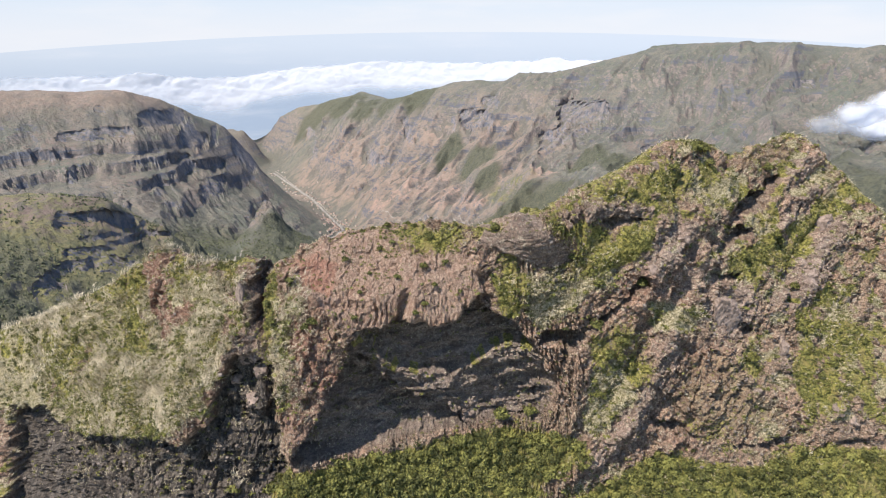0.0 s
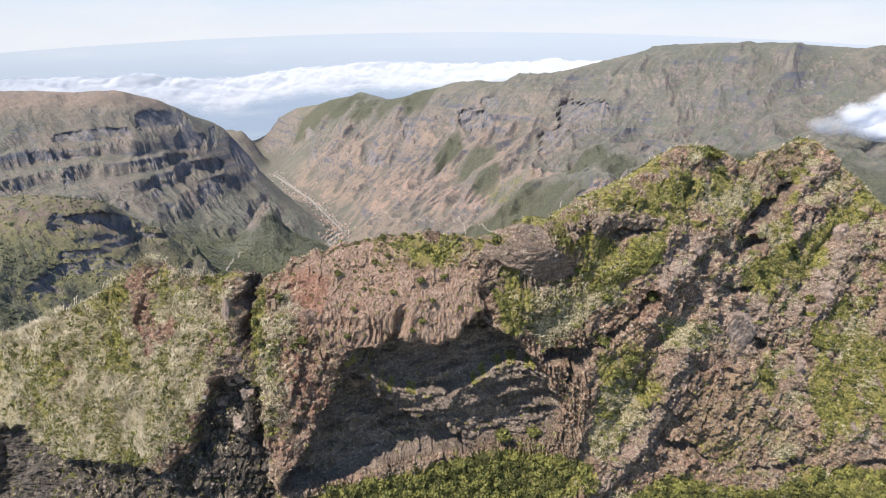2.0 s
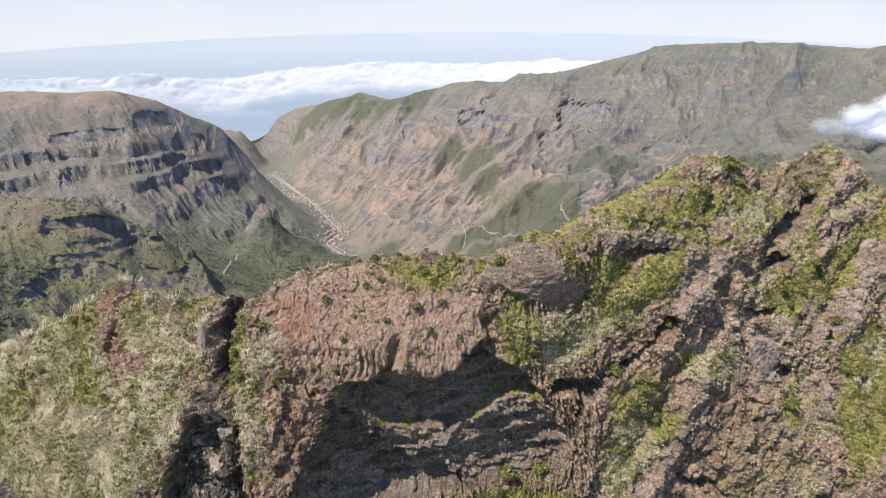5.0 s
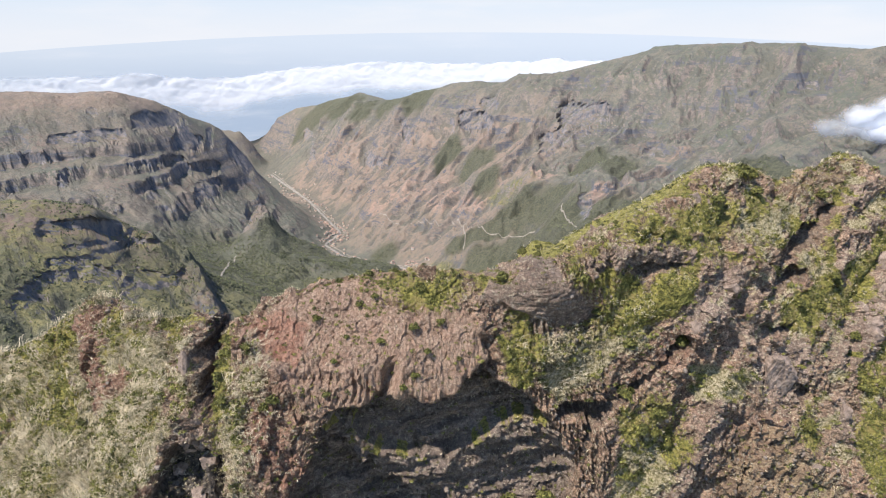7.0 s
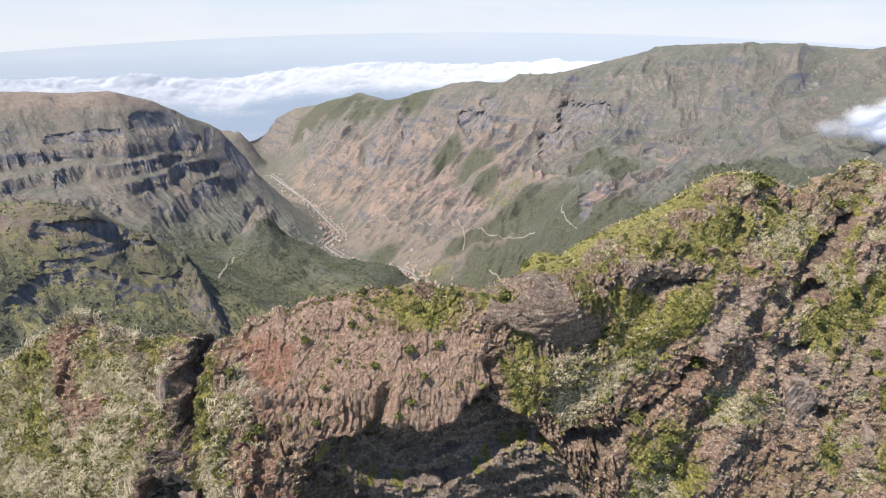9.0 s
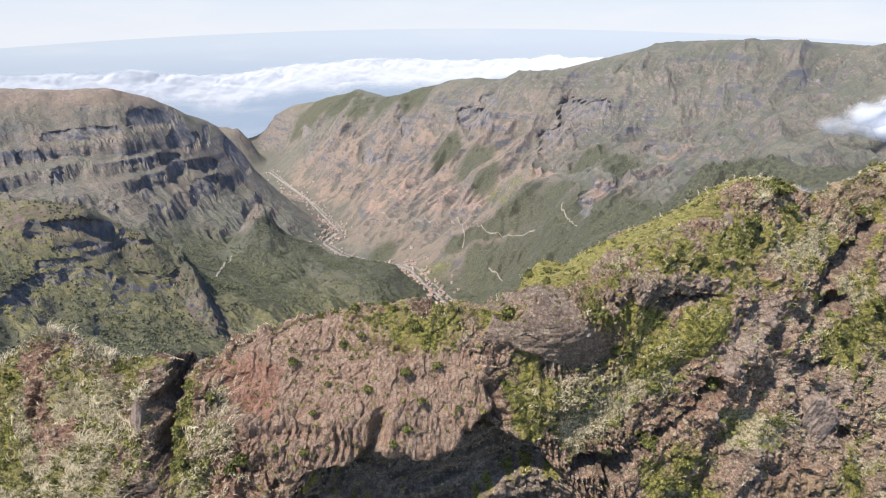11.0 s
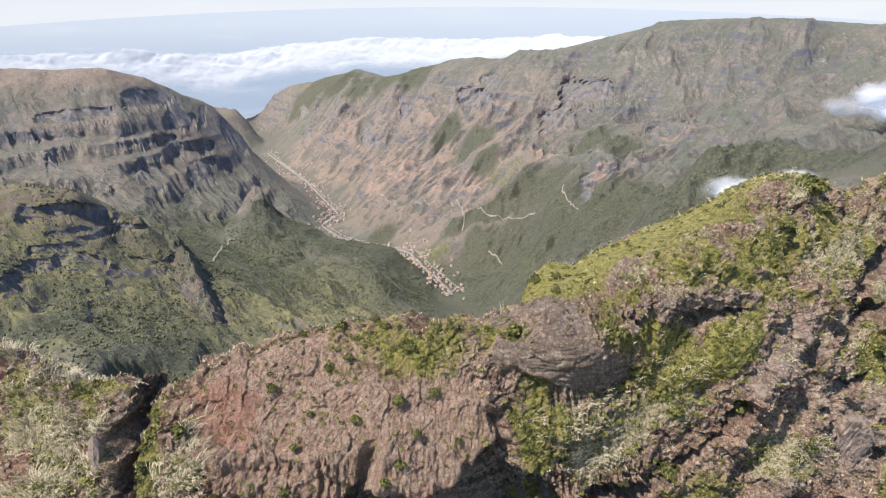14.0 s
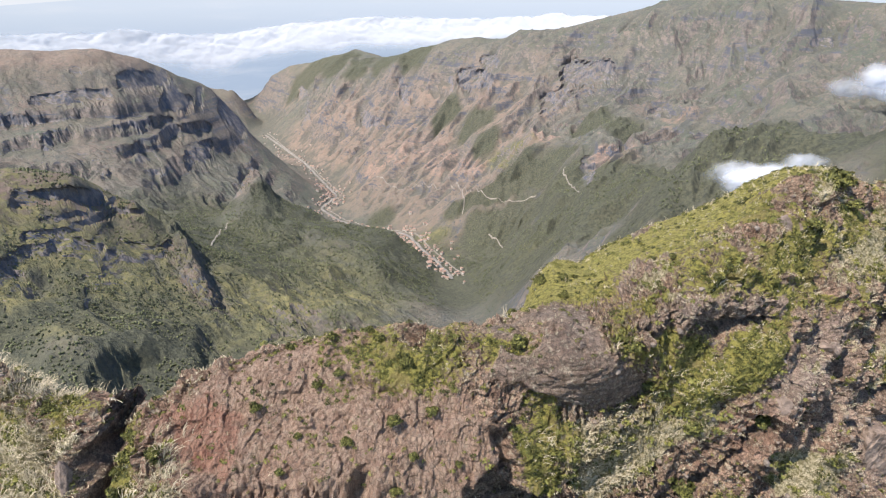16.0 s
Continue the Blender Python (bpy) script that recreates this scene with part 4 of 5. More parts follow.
    keep = (1 - 0.6 * summit) * (1 - 0.7 * earth * step(-0.25, 0.15, wob)) * (1 - 0.92 * crags * step(-0.45, -0.1, jag) * (1 - 0.8 * tops)) * (1 - 0.85 * step(0.3, 0.6, red) * step(-0.35, 0.05, wob)) * (1 - slab)
    green, dry = green * keep, np.maximum(dry, 0.5 * summit) * keep
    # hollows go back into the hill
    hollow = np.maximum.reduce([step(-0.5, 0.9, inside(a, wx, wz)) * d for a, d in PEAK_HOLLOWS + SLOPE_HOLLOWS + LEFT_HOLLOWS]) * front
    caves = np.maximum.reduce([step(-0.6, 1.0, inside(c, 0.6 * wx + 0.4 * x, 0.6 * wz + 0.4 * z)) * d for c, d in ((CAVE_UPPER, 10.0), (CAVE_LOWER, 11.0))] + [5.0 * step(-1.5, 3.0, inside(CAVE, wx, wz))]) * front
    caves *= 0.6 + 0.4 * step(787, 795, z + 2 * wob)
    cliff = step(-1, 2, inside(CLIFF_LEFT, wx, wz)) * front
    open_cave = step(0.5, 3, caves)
    shelf = np.maximum.reduce([step(2.0, 0.5, crease(c[0], wx, wz)) for c in CAVE_RIBS[:2]]) * step(-0.1, 0.2, jag)
    green = np.maximum(green * (1 - open_cave) * (1 - step(0.5, 2, hollow)) * (1 - 0.8 * cliff), 0.7 * shelf)
    dry = dry * (1 - open_cave) * (1 - step(0.5, 2, hollow)) * (1 - 0.8 * cliff)
    bare = np.clip(1 - np.maximum(green, np.minimum(dry, 1)), 0, 1)
    bare = np.maximum.reduce([bare, cliff, open_cave * (1 - shelf)])
    rough = bare * (1 - 0.8 * cap) * (1 - slab)
    # relief: the beds dip to the left on the peak's flank, and stand upright on the left
    lean = right[:, None] * np.array([[0.64, 0.77]]) + (1 - right)[:, None] * np.array([[0.22, 0.975]])
    u, w = x * lean[:, 0] + z * lean[:, 1], x * lean[:, 1] - z * lean[:, 0]
    run = np.stack([w, 0.6 * y, 0.38 * u], 1)
    block = np.stack([w, 0.8 * y, 0.62 * u], 1) + 0.5 * np.stack([grain(flat, 4, 71), grain(flat, 4, 72), grain(flat, 4, 73)], 1)
    layer = flat * np.array([0.45, 0.45, 1.3])
    block = block * (1 - open_cave)[:, None] + layer * open_cave[:, None]
    move = 1.3 * level(fractal(flat, 24, 3, 1, True)) + (0.5 + 1.1 * rough) * (1 - 0.85 * open_cave) * level(fractal(run, 8, 4, 2, True, 0.55))
    calm = 1 - 0.75 * cap
    move += (0.25 + 0.95 * rough) * facets(block, 4.6, 11) * calm + (0.2 + 0.62 * rough) * facets(block, 2.1, 12) * calm + (0.12 + 0.3 * rough) * facets(flat, 0.95, 13) * calm + 0.2 * calm * grain(flat, 0.7, 4)
    flutes = np.abs(grain(flat * np.array([1, 1, 0.06]), 1.1, 41))
    move += cap * ((0.3 + 0.4 * step(836, 828, z)) * flutes + 0.5 * np.abs(grain(flat * np.array([1, 1, 0.04]), 0.75, 43)) + 0.35 * grain(flat * np.array([0.22, 0.22, 1]), 2.6, 42) + 0.3 + 1.2 * grain(flat, 12, 44) + 0.4 * facets(flat * np.array([1, 1, 0.7]), 3.0, 14))
    for line, half, high in PEAK_RIBS + SLOPE_RIBS + LEFT_RIBS + CAVE_RIBS:
        d = crease(line, wx, wz) + 0.3 * half * jag
        move += front * high * np.clip(1.05 - d / (1.5 * half), 0, 1) ** 1.15
    move += 3.0 * step(-1, 6, inside(TURF[2][0], x, z)) * front + 2.5 * front * np.exp(-((x - 40) / 6) ** 2 - ((z - 840) / 6) ** 2) + 3.0 * front * np.exp(-((x - 26) / 10) ** 2 - ((z - 829) / 5) ** 2)
    notch = cap * step(-34, -30, x) * step(-9, -13, x) * step(823.5, 825.5, z) * step(832, 828.5, z + 1.5 * grain(flat, 4, 48))
    move -= 1.0 * notch * step(-0.1, 0.4, np.sin(x * 2 * np.pi / 1.7 + 4 * grain(flat, 5, 49))) * step(-0.3, 0.2, grain(flat, 3, 50))
    move *= 1 - 0.75 * tops * step(0.2, 0.5, green)
    bedded = 0.7 + 0.22 * grain(flat * np.array([0.12, 0.12, 1]), 0.9, 401) + 0.35 * facets(flat * np.array([0.5, 0.5, 1.3]), 1.2, 15) + 0.25 * fractal(flat, 7, 3, 403)
    move = move * (1 - slab) + bedded * slab
    shift = n.reshape(-1, 3) * move[:, None]
    shift[:, 1] += np.maximum(caves, hollow) + 7.0 * cliff
    beds = grain(flat * np.array([0.05, 0.05, 1]) + 0.8 * np.stack([0 * x, 0 * x, grain(flat, 12, 46)], 1), 3.0, 45) + 0.5 * grain(flat * np.array([0.1, 0.1, 1]), 1.2, 47)
    shift[:, 1] -= (1.9 * np.maximum(open_cave, cliff)) * beds
    grey = np.maximum.reduce([0.8 * blobs(GREY_SPOTS, x, z, 0.5 * wob), open_cave, cliff * 0.25, 0.5 * slab, 0.75 * crags]) * front
    # dark: cliff and slab rock, plus shade put into cave and hollow colours
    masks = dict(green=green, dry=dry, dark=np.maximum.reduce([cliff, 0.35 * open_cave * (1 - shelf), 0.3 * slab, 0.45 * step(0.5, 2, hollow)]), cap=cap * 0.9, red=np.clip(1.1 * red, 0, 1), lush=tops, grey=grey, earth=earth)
    shape = (len(v), columns)
    return (flat + shift).reshape(*shape, 3), p, masks, bare.reshape(shape)


def build_ridge():
    skin, base, masks, bare = ridge_shape()
    rows, columns = bare.shape
    me = mesh_of("ridge", skin.reshape(-1, 3), grid_faces(rows, columns), smooth=False)
    me.flip_normals() if me.polygons[300 * (columns - 1)].normal.y > 0 else None
    for name, values in masks.items():
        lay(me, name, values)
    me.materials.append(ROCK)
    tagged(new("ridge", me), "rugged volcanic ridge with red and grey rock and shrubs", "mountain ridge", kind="structure")
    return skin, masks["green"].reshape(rows, columns), masks["dry"].reshape(rows, columns), bare


FACE, FACE_GREEN, FACE_DRY, FACE_BARE = build_ridge()
FACE_NORMAL = grid_normals(FACE)
if FACE_NORMAL[200, 500, 1] > 0:
    FACE_NORMAL = -FACE_NORMAL


# ---- far sea and cloud bank ----
def build_sea():
    turn = np.radians(np.linspace(-60, 60, 241))
    deg = np.degrees(turn)
    line = np.radians(-0.22 - 0.00095 * deg ** 2 + 0.007 * deg)
    top = 900 + 4850 * np.tan(line)
    rows = np.linspace(0, 1, 40)
    z = -60 + (top[None, :] + 60) * rows[:, None]
    verts = np.stack([np.broadcast_to(4850 * np.sin(turn), z.shape), np.broadcast_to(4850 * np.cos(turn), z.shape), z], -1).reshape(-1, 3)
    me = mesh_of("backdrop_sea", verts, grid_faces(40, 241))
    s = Shade("far_sea", 0.8)
    sep = s.node("ShaderNodeSeparateXYZ")
    s.put(sep.inputs[0], s.place)
    # the sea wall glows; daylight and horizon haze are put into its colour
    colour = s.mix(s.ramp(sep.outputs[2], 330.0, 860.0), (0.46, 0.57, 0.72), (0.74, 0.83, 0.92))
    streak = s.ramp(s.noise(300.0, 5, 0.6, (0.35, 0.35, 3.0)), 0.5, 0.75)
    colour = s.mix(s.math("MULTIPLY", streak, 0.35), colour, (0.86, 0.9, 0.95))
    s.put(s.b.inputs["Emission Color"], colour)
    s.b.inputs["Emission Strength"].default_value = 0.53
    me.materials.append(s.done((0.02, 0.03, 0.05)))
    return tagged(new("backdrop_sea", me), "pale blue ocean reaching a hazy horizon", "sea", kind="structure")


def build_far_sky():
    """The pale, hazy foot of the sky over the sea."""
    turn = np.radians(np.linspace(-75, 75, 161))
    deg = np.degrees(turn)
    foot = 900 + 4860 * np.tan(np.radians(-0.4 - 0.00095 * deg ** 2 + 0.007 * deg))
    rows = np.linspace(0, 1, 24)
    z = foot[None, :] + (1700 - foot)[None, :] * rows[:, None]
    verts = np.stack([np.broadcast_to(4860 * np.sin(turn), z.shape), np.broadcast_to(4860 * np.cos(turn), z.shape), z], -1).reshape(-1, 3)
    me = mesh_of("backdrop_sky", verts, grid_faces(24, 161))
    s = Shade("hazy_sky", 1.0)
    sep = s.node("ShaderNodeSeparateXYZ")
    s.put(sep.inputs[0], s.place)
    colour = s.mix(s.ramp(sep.outputs[2], 820.0, 1300.0), (0.83, 0.88, 0.93), (0.68, 0.82, 0.95))
    colour = s.mix(s.math("MULTIPLY", s.ramp(s.noise(500.0, 4, 0.55, (0.5, 0.5, 3.0)), 0.45, 0.75), 0.5), colour, (0.9, 0.92, 0.94))
    s.put(s.b.inputs["Emission Color"], colour)
    s.b.inputs["Emission Strength"].default_value = 0.57
    me.materials.append(s.done((0.01, 0.012, 0.015)))
    return tagged(new("backdrop_sky", me), "pale blue hazy sky above the sea", "sky", kind="structure")


build_far_sky()

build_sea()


# ---- clouds ----
CLOUD_AZ = [-46, -35, -26, -19, -14.3, -11, -4, 3, 11, 15, 24]
CLOUD_TOP = [-3.2, -3.1, -3.3, -3.5, -3.05, -2.7, -2.45, -2.55, -2.25, -2.25, -2.5]
CLOUD_FOOT = [-5.8, -6.2, -7.0, -7.4, -6.6, -6.2, -6.0, -5.8, -5.0, -4.2, -3.4]


def cloud_material(name, size, top=0.9, white=0.4):
    """Droplets that scatter light forwards and back, thinning out at the edges."""
    s = Shade(name, 1.0)
    thick = s.math("ADD", s.attr("thick"), s.math("MULTIPLY", s.noise(size, 6, 0.55), 1.2))
    soft = s.math("MULTIPLY", s.ramp(thick, 0.62, 1.6), top)
    tint = (white, white * 1.01, white * 1.04)
    front, through_it = s.node("ShaderNodeBsdfDiffuse", Color=tint), s.node("ShaderNodeBsdfTranslucent", Color=tint)
    body, veil = s.node("ShaderNodeMixShader"), s.node("ShaderNodeMixShader")
    s.put(body.inputs[0], 0.45), s.put(body.inputs[1], front.outputs[0]), s.put(body.inputs[2], through_it.outputs[0])
    s.put(veil.inputs[0], soft), s.put(veil.inputs[1], s.node("ShaderNodeBsdfTransparent").outputs[0]), s.put(veil.inputs[2], body.outputs[0])
    s.put(s.t.nodes["Material Output"].inputs["Surface"], veil.outputs[0])
    return s.m


def build_cloud_bank():
    az = np.linspace(-46, 24, 520)
    v = np.linspace(0, 1, 46)
    top, foot = spline(CLOUD_AZ, CLOUD_TOP, az), spline(CLOUD_AZ, CLOUD_FOOT, az)
    el = foot[None] + (top - foot)[None] * v[:, None]
    a = np.radians(np.broadcast_to(az, el.shape))
    r = 4560 + 220 * v[:, None] + 0 * a
    p = np.stack([r * np.sin(a), r * np.cos(a), 900 + r * np.tan(np.radians(el))], -1).reshape(-1, 3)
    vv = np.repeat(v, len(az))
    puff = 0.8 - fractal(p * np.array([0.6, 0.6, 1]), 170, 5, 81, True, 0.55)
    p[:, 2] += (puff - 0.7) * 34 * step(0.1, 1, vv)
    r = np.hypot(p[:, 0], p[:, 1])
    p[:, :2] *= (1 - np.clip(puff, -1, 1) * 16 / r)[:, None]
    me = mesh_of("cloud_bank", p, grid_faces(46, 520))
    lay(me, "thick", np.minimum(step(0, 0.6, vv), step(1.0, 0.93, vv)) * (0.62 + 0.38 * step(-30, -14, np.tile(az, 46))) + 0.1 * step(0.2, 0.6, vv))
    me.materials.append(cloud_material("sunlit_cloud_bank", 260.0, 0.92, 0.62))
    tagged(new("cloud_bank", me), "long white cloud bank lying over the sea", "cloud")


def build_cloud(label, centre, size, seed, count=26):
    """A low cloud of overlapping soft puffs."""
    rng = np.random.default_rng(seed)
    verts, quads, thick, base = [], [], [], 0
    u, v = np.meshgrid(np.linspace(0, 2 * np.pi, 25)[:-1], np.linspace(0.02, np.pi / 2, 9))
    n, m = u.shape
    i = np.arange(n * m).reshape(n, m)
    j = np.roll(i, -1, 1)
    faces = np.stack([i[:-1], j[:-1], j[1:], i[1:]], -1).reshape(-1, 4)
    for k in range(count):
        c = np.array(centre) + rng.normal(0, 0.36, 3) * np.array(size)
        away = np.linalg.norm((c - np.array(centre)) / np.array(size))
        rad = np.array(size) * rng.uniform(0.55, 0.95) * max(0.4, 1.1 - 0.45 * away)
        # a bowed lens-shaped puff that thins to nothing at its rim
        p = np.stack([np.cos(u) * np.sin(v), -0.45 * np.cos(v) + 0 * u, np.sin(u) * np.sin(v)], -1).reshape(-1, 3)
        p = p * rad + c
        p += np.stack([grain(p, size[0] * 0.3, seed + 1), grain(p, size[0] * 0.3, seed + 2), grain(p, size[0] * 0.3, seed + 3)], 1) * size[2] * 0.18
        verts.append(p), quads.append(faces + base)
        thick.append(step(np.pi / 2, 0.3, v.ravel()) * 0.72)
        base += len(p)
    me = mesh_of("cloud", np.concatenate(verts), np.concatenate(quads))
    lay(me, "thick", np.concatenate(thick))
    me.materials.append(cloud_material("thin_white_cloud", size[0] * 0.5, 0.72, 0.95))
    return tagged(new("cloud", me), label, "cloud", "drifting valley clouds")


build_cloud_bank()
build_cloud("bright white cloud drifting against the mountain slope", (1115, 1500, 694), (145, 60, 50), 3, 18)
build_cloud("thin white cloud wisp behind the rocky peak", (274, 560, 752), (50, 26, 15), 5, 16)
build_cloud("white cloud in the valley beside the peak", (690, 900, 640), (62, 40, 30), 8, 14)


# ---- plants ----
def leaf_material(name, dark, light, rough=0.7):
    s = Shade(name, rough)
    tone = s.attr("tone")
    colour = s.mix(s.ramp(s.math("ADD", tone, s.math("MULTIPLY", s.math("SUBTRACT", s.noise(0.6, 3, 0.6), 0.5), 0.6)), 0.1, 0.9), dark, light)
    return s.done(colour)


SHRUB = leaf_material("evergreen_shrub_leaves", (0.052, 0.054, 0.015), (0.2, 0.19, 0.05))
HEATH = leaf_material("dry_grey_heather", (0.17, 0.14, 0.075), (0.56, 0.475, 0.325))
FOREST = leaf_material("forest_leaves", (0.055, 0.062, 0.034), (0.155, 0.16, 0.076))
STEM = leaf_material("grey_brown_stem", (0.09, 0.07, 0.05), (0.16, 0.13, 0.1))


def leaf_ball(rng, count, squash=0.75, leaf=0.42):
    """A crown of separate small leafy sprays round an uneven dome."""
    count = count * 2
    d = rng.normal(size=(count, 3))
    d[:, 2] = np.abs(d[:, 2]) * 0.9 - 0.12
    d /= np.linalg.norm(d, axis=1, keepdims=True)
    lump = 0.72 + 0.28 * np.sin(3.1 * d[:, :1] + 1.7) * np.cos(2.7 * d[:, 1:2] + rng.uniform(0, 6))
    c = d * lump * rng.uniform(0.55, 1.08, (count, 1)) * np.array([1, 1, squash])
    n = d + rng.normal(0, 0.6, (count, 3))
    n /= np.linalg.norm(n, axis=1, keepdims=True)
    a = np.cross(n, rng.normal(size=(count, 3)))
    a /= np.linalg.norm(a, axis=1, keepdims=True)
    b = np.cross(n, a)
    s = leaf * rng.uniform(0.6, 1.3, (count, 1))
    blade = np.stack([c - a * s - b * s * 0.5, c + a * s - b * s * 0.45, c + b * s * 1.1 + n * s * 0.5], 1)
    return blade.reshape(-1, 3), np.arange(count * 3).reshape(-1, 3)


def scatter(name, label, templates, places, sizes, tones, material, rng, category, lean=None, turns=None):
    """One mesh of many plants: each a turned and sized copy of a template."""
    which = rng.integers(0, len(templates), len(places))
    verts, faces, tone, base = [], [], [], 0
    for k, (tv, tf) in enumerate(templates):
        ids = np.nonzero(which == k)[0]
        if not len(ids):
            continue
        ang = rng.uniform(0, 2 * np.pi, len(ids)) if turns is None else turns[ids]
        c, s = np.cos(ang)[:, None], np.sin(ang)[:, None]
        x = tv[None, :, 0] * c - tv[None, :, 1] * s
        y = tv[None, :, 0] * s + tv[None, :, 1] * c
        p = np.stack([x, y, np.broadcast_to(tv[None, :, 2], x.shape)], -1) * sizes[ids][:, None, None]
        if lean is not None:
            p += tv[None, :, 2:3] * sizes[ids][:, None, None] * lean[ids][:, None, :]
        p += places[ids][:, None]
        verts.append(p.reshape(-1, 3))
        faces.append((tf[None] + (np.arange(len(ids)) * len(tv))[:, None, None] + base).reshape(-1, tf.shape[1]))
        inner = np.repeat(rng.normal(0, 0.16, (len(ids), len(tf))), len(tv) // len(tf), 1) if len(tv) == 3 * len(tf) else np.zeros((len(ids), len(tv)))
        tone.append(np.clip(tones[ids][:, None] + inner, 0, 1).ravel())
        base += len(ids) * len(tv)
    faces = np.concatenate(faces)
    me = mesh_of(name, np.concatenate(verts), *((faces, None) if faces.shape[1] == 4 else (None, faces)), smooth=False)
    lay(me, "tone", np.concatenate(tone))
    me.materials.append(material)
    return tagged(new(name, me), label, category, kind="stuff")


def pick(mask, count, rng, first=40, last=-45):
    """Points of the ridge's skin, by weight."""
    w = mask.copy()
    w[:first], w[last:] = 0, 0
    flat = np.cumsum(w.ravel())
    k = np.searchsorted(flat, rng.uniform(0, flat[-1], count))
    k = np.minimum(k, w.size - 1)
    return FACE.reshape(-1, 3)[k], FACE_NORMAL.reshape(-1, 3)[k], k


def plant_ridge():
    rng = np.random.default_rng(11)
    x, z = FACE[..., 0], FACE[..., 2]
    flat = FACE.reshape(-1, 3)
    gaps = step(-0.25, 0.15, fractal(flat, 5, 3, 201)).reshape(x.shape)
    up = step(0.15, 0.5, FACE_NORMAL[..., 2])
    floor = step(-2, 1, inside(GREEN_FLOOR, x, z))
    low = np.maximum(floor, step(-2, 1, inside(GREEN_LOW, x, z)))
    crowns = [leaf_ball(rng, 110, 0.8, 0.12) for _ in range(6)]
    # dense bushes of the hollow and of the lower slopes
    p, n, k = pick(low * FACE_GREEN, 1700, rng, 30)
    size = rng.uniform(0.9, 2.9, len(p))
    tone = np.clip(0.45 + 0.4 * fractal(p, 9, 3, 205) + rng.normal(0, 0.28, len(p)), 0, 1)
    scatter("bush_thicket", "dense yellow-green bushes on the hollow's floor", crowns, p, size, tone, SHRUB, rng, "bushes")
    # smaller bushes on the ledges
    turf = np.where(np.arange(len(x)) > 430, 0.4, 1.0)[:, None]
    p, n, k = pick(FACE_GREEN * gaps * (1 - low) * (0.25 + 0.75 * up) * turf, 7200, rng)
    size = rng.uniform(0.3, 0.9, len(p))
    tone = np.clip(0.45 + 0.4 * fractal(p, 7, 3, 207) + rng.normal(0, 0.3, len(p)), 0, 1)
    scatter("ledge_shrubs", "low green shrubs growing on rock ledges", [leaf_ball(rng, 30, 0.6, 0.17) for _ in range(6)], p, size, tone, SHRUB, rng, "shrubs")
    # single dots of scrub on bare rock
    p, n, k = pick(FACE_BARE * up * (0.3 + 0.7 * gaps), 2200, rng)
    size = rng.uniform(0.25, 0.7, len(p))
    tone = np.clip(0.6 + rng.normal(0, 0.25, len(p)), 0, 1)
    scatter("rock_tufts", "small olive tufts rooted in rock cracks", [leaf_ball(rng, 12, 0.7, 0.28) for _ in range(5)], p, size, tone, SHRUB, rng, "tufts")
    # grey, half-dead heather with bare sprays
    sprays = []
    for _ in range(6):
        v, f = [], []
        for b in range(6):
            a, h = rng.uniform(-0.9, 0.9), rng.uniform(0.6, 1.5)
            out = np.array([np.cos(a), np.sin(a), 0]) * rng.uniform(0.5, 1.3)
            side = np.array([-np.sin(a), np.cos(a), 0.4]) * 0.028
            foot = rng.normal(0, 0.3, 3) * [1, 1, 0]
            one, two, tip = foot + out * 0.25 + [0, 0, h * 0.5], foot + out * 0.7 + [0, 0, h * 0.75], foot + out * 1.25 + [0, 0, h * 0.7]
            v += [foot - side, foot + side, one + side, one - side, two + side * 0.8, two - side * 0.8, tip]
            o = 7 * b
            f += [(o, o + 1, o + 2), (o, o + 2, o + 3), (o + 3, o + 2, o + 4), (o + 3, o + 4, o + 5), (o + 5, o + 4, o + 6)]
        sprays.append((np.array(v), np.array(f)))
    p, n, k = pick(FACE_DRY * (0.3 + 0.7 * gaps) * (1 - 0.6 * FACE_GREEN), 13000, rng)
    size = rng.uniform(0.6, 1.6, len(p)) * np.where(p[:, 0] > 20, 0.6, 1.0)
    tone = np.clip(0.58 + 0.35 * fractal(p, 6, 3, 211) + 0.15 * (p[:, 0] > 20) + rng.normal(0, 0.2, len(p)), 0, 1)
    lean = n * rng.uniform(0.1, 0.9, (len(p), 1)) + rng.normal(0, 0.25, (len(p), 3))
    scatter("dry_heather", "pale grey half-dead heather sprays", sprays, p, size, tone, HEATH, rng, "heather", lean, 2.5 * fractal(p, 14, 2, 215) * np.pi + rng.normal(0, 0.5, len(p)))
    blades = []
    for _ in range(6):
        v = []
        for b in range(6):
            a, h = rng.uniform(0, 6.28), rng.uniform(0.25, 0.65)
            out, side = np.array([np.cos(a), np.sin(a), 0]) * rng.uniform(0.2, 0.8), np.array([-np.sin(a), np.cos(a), 0]) * 0.1
            foot = rng.normal(0, 0.25, 3) * [1, 1, 0]
            v += [foot - side, foot + side, foot + out + [0, 0, h]]
        blades.append((np.array(v), np.arange(18).reshape(-1, 3)))
    speckle = step(-0.2, 0.3, fractal(flat, 9, 3, 221)).reshape(x.shape)
    cap = np.where(inside(CAP, x, z) > 0, 0.08, 1.0) * np.where(inside(SLAB, x, z) > 0, 0.05, 1.0)
    p, n, k = pick((0.15 + 0.85 * speckle) * (0.2 + 0.8 * up) * (1 - low) * cap, 17000, rng)
    lean = n * rng.uniform(0.1, 0.9, (len(p), 1)) + rng.normal(0, 0.25, (len(p), 3))
    scatter("straw_tufts", "pale dry grass tufts between rocks and shrubs", blades, p, rng.uniform(0.3, 0.8, len(p)), np.clip(0.5 + rng.normal(0, 0.25, len(p)), 0, 1), HEATH, rng, "grass tufts", lean)
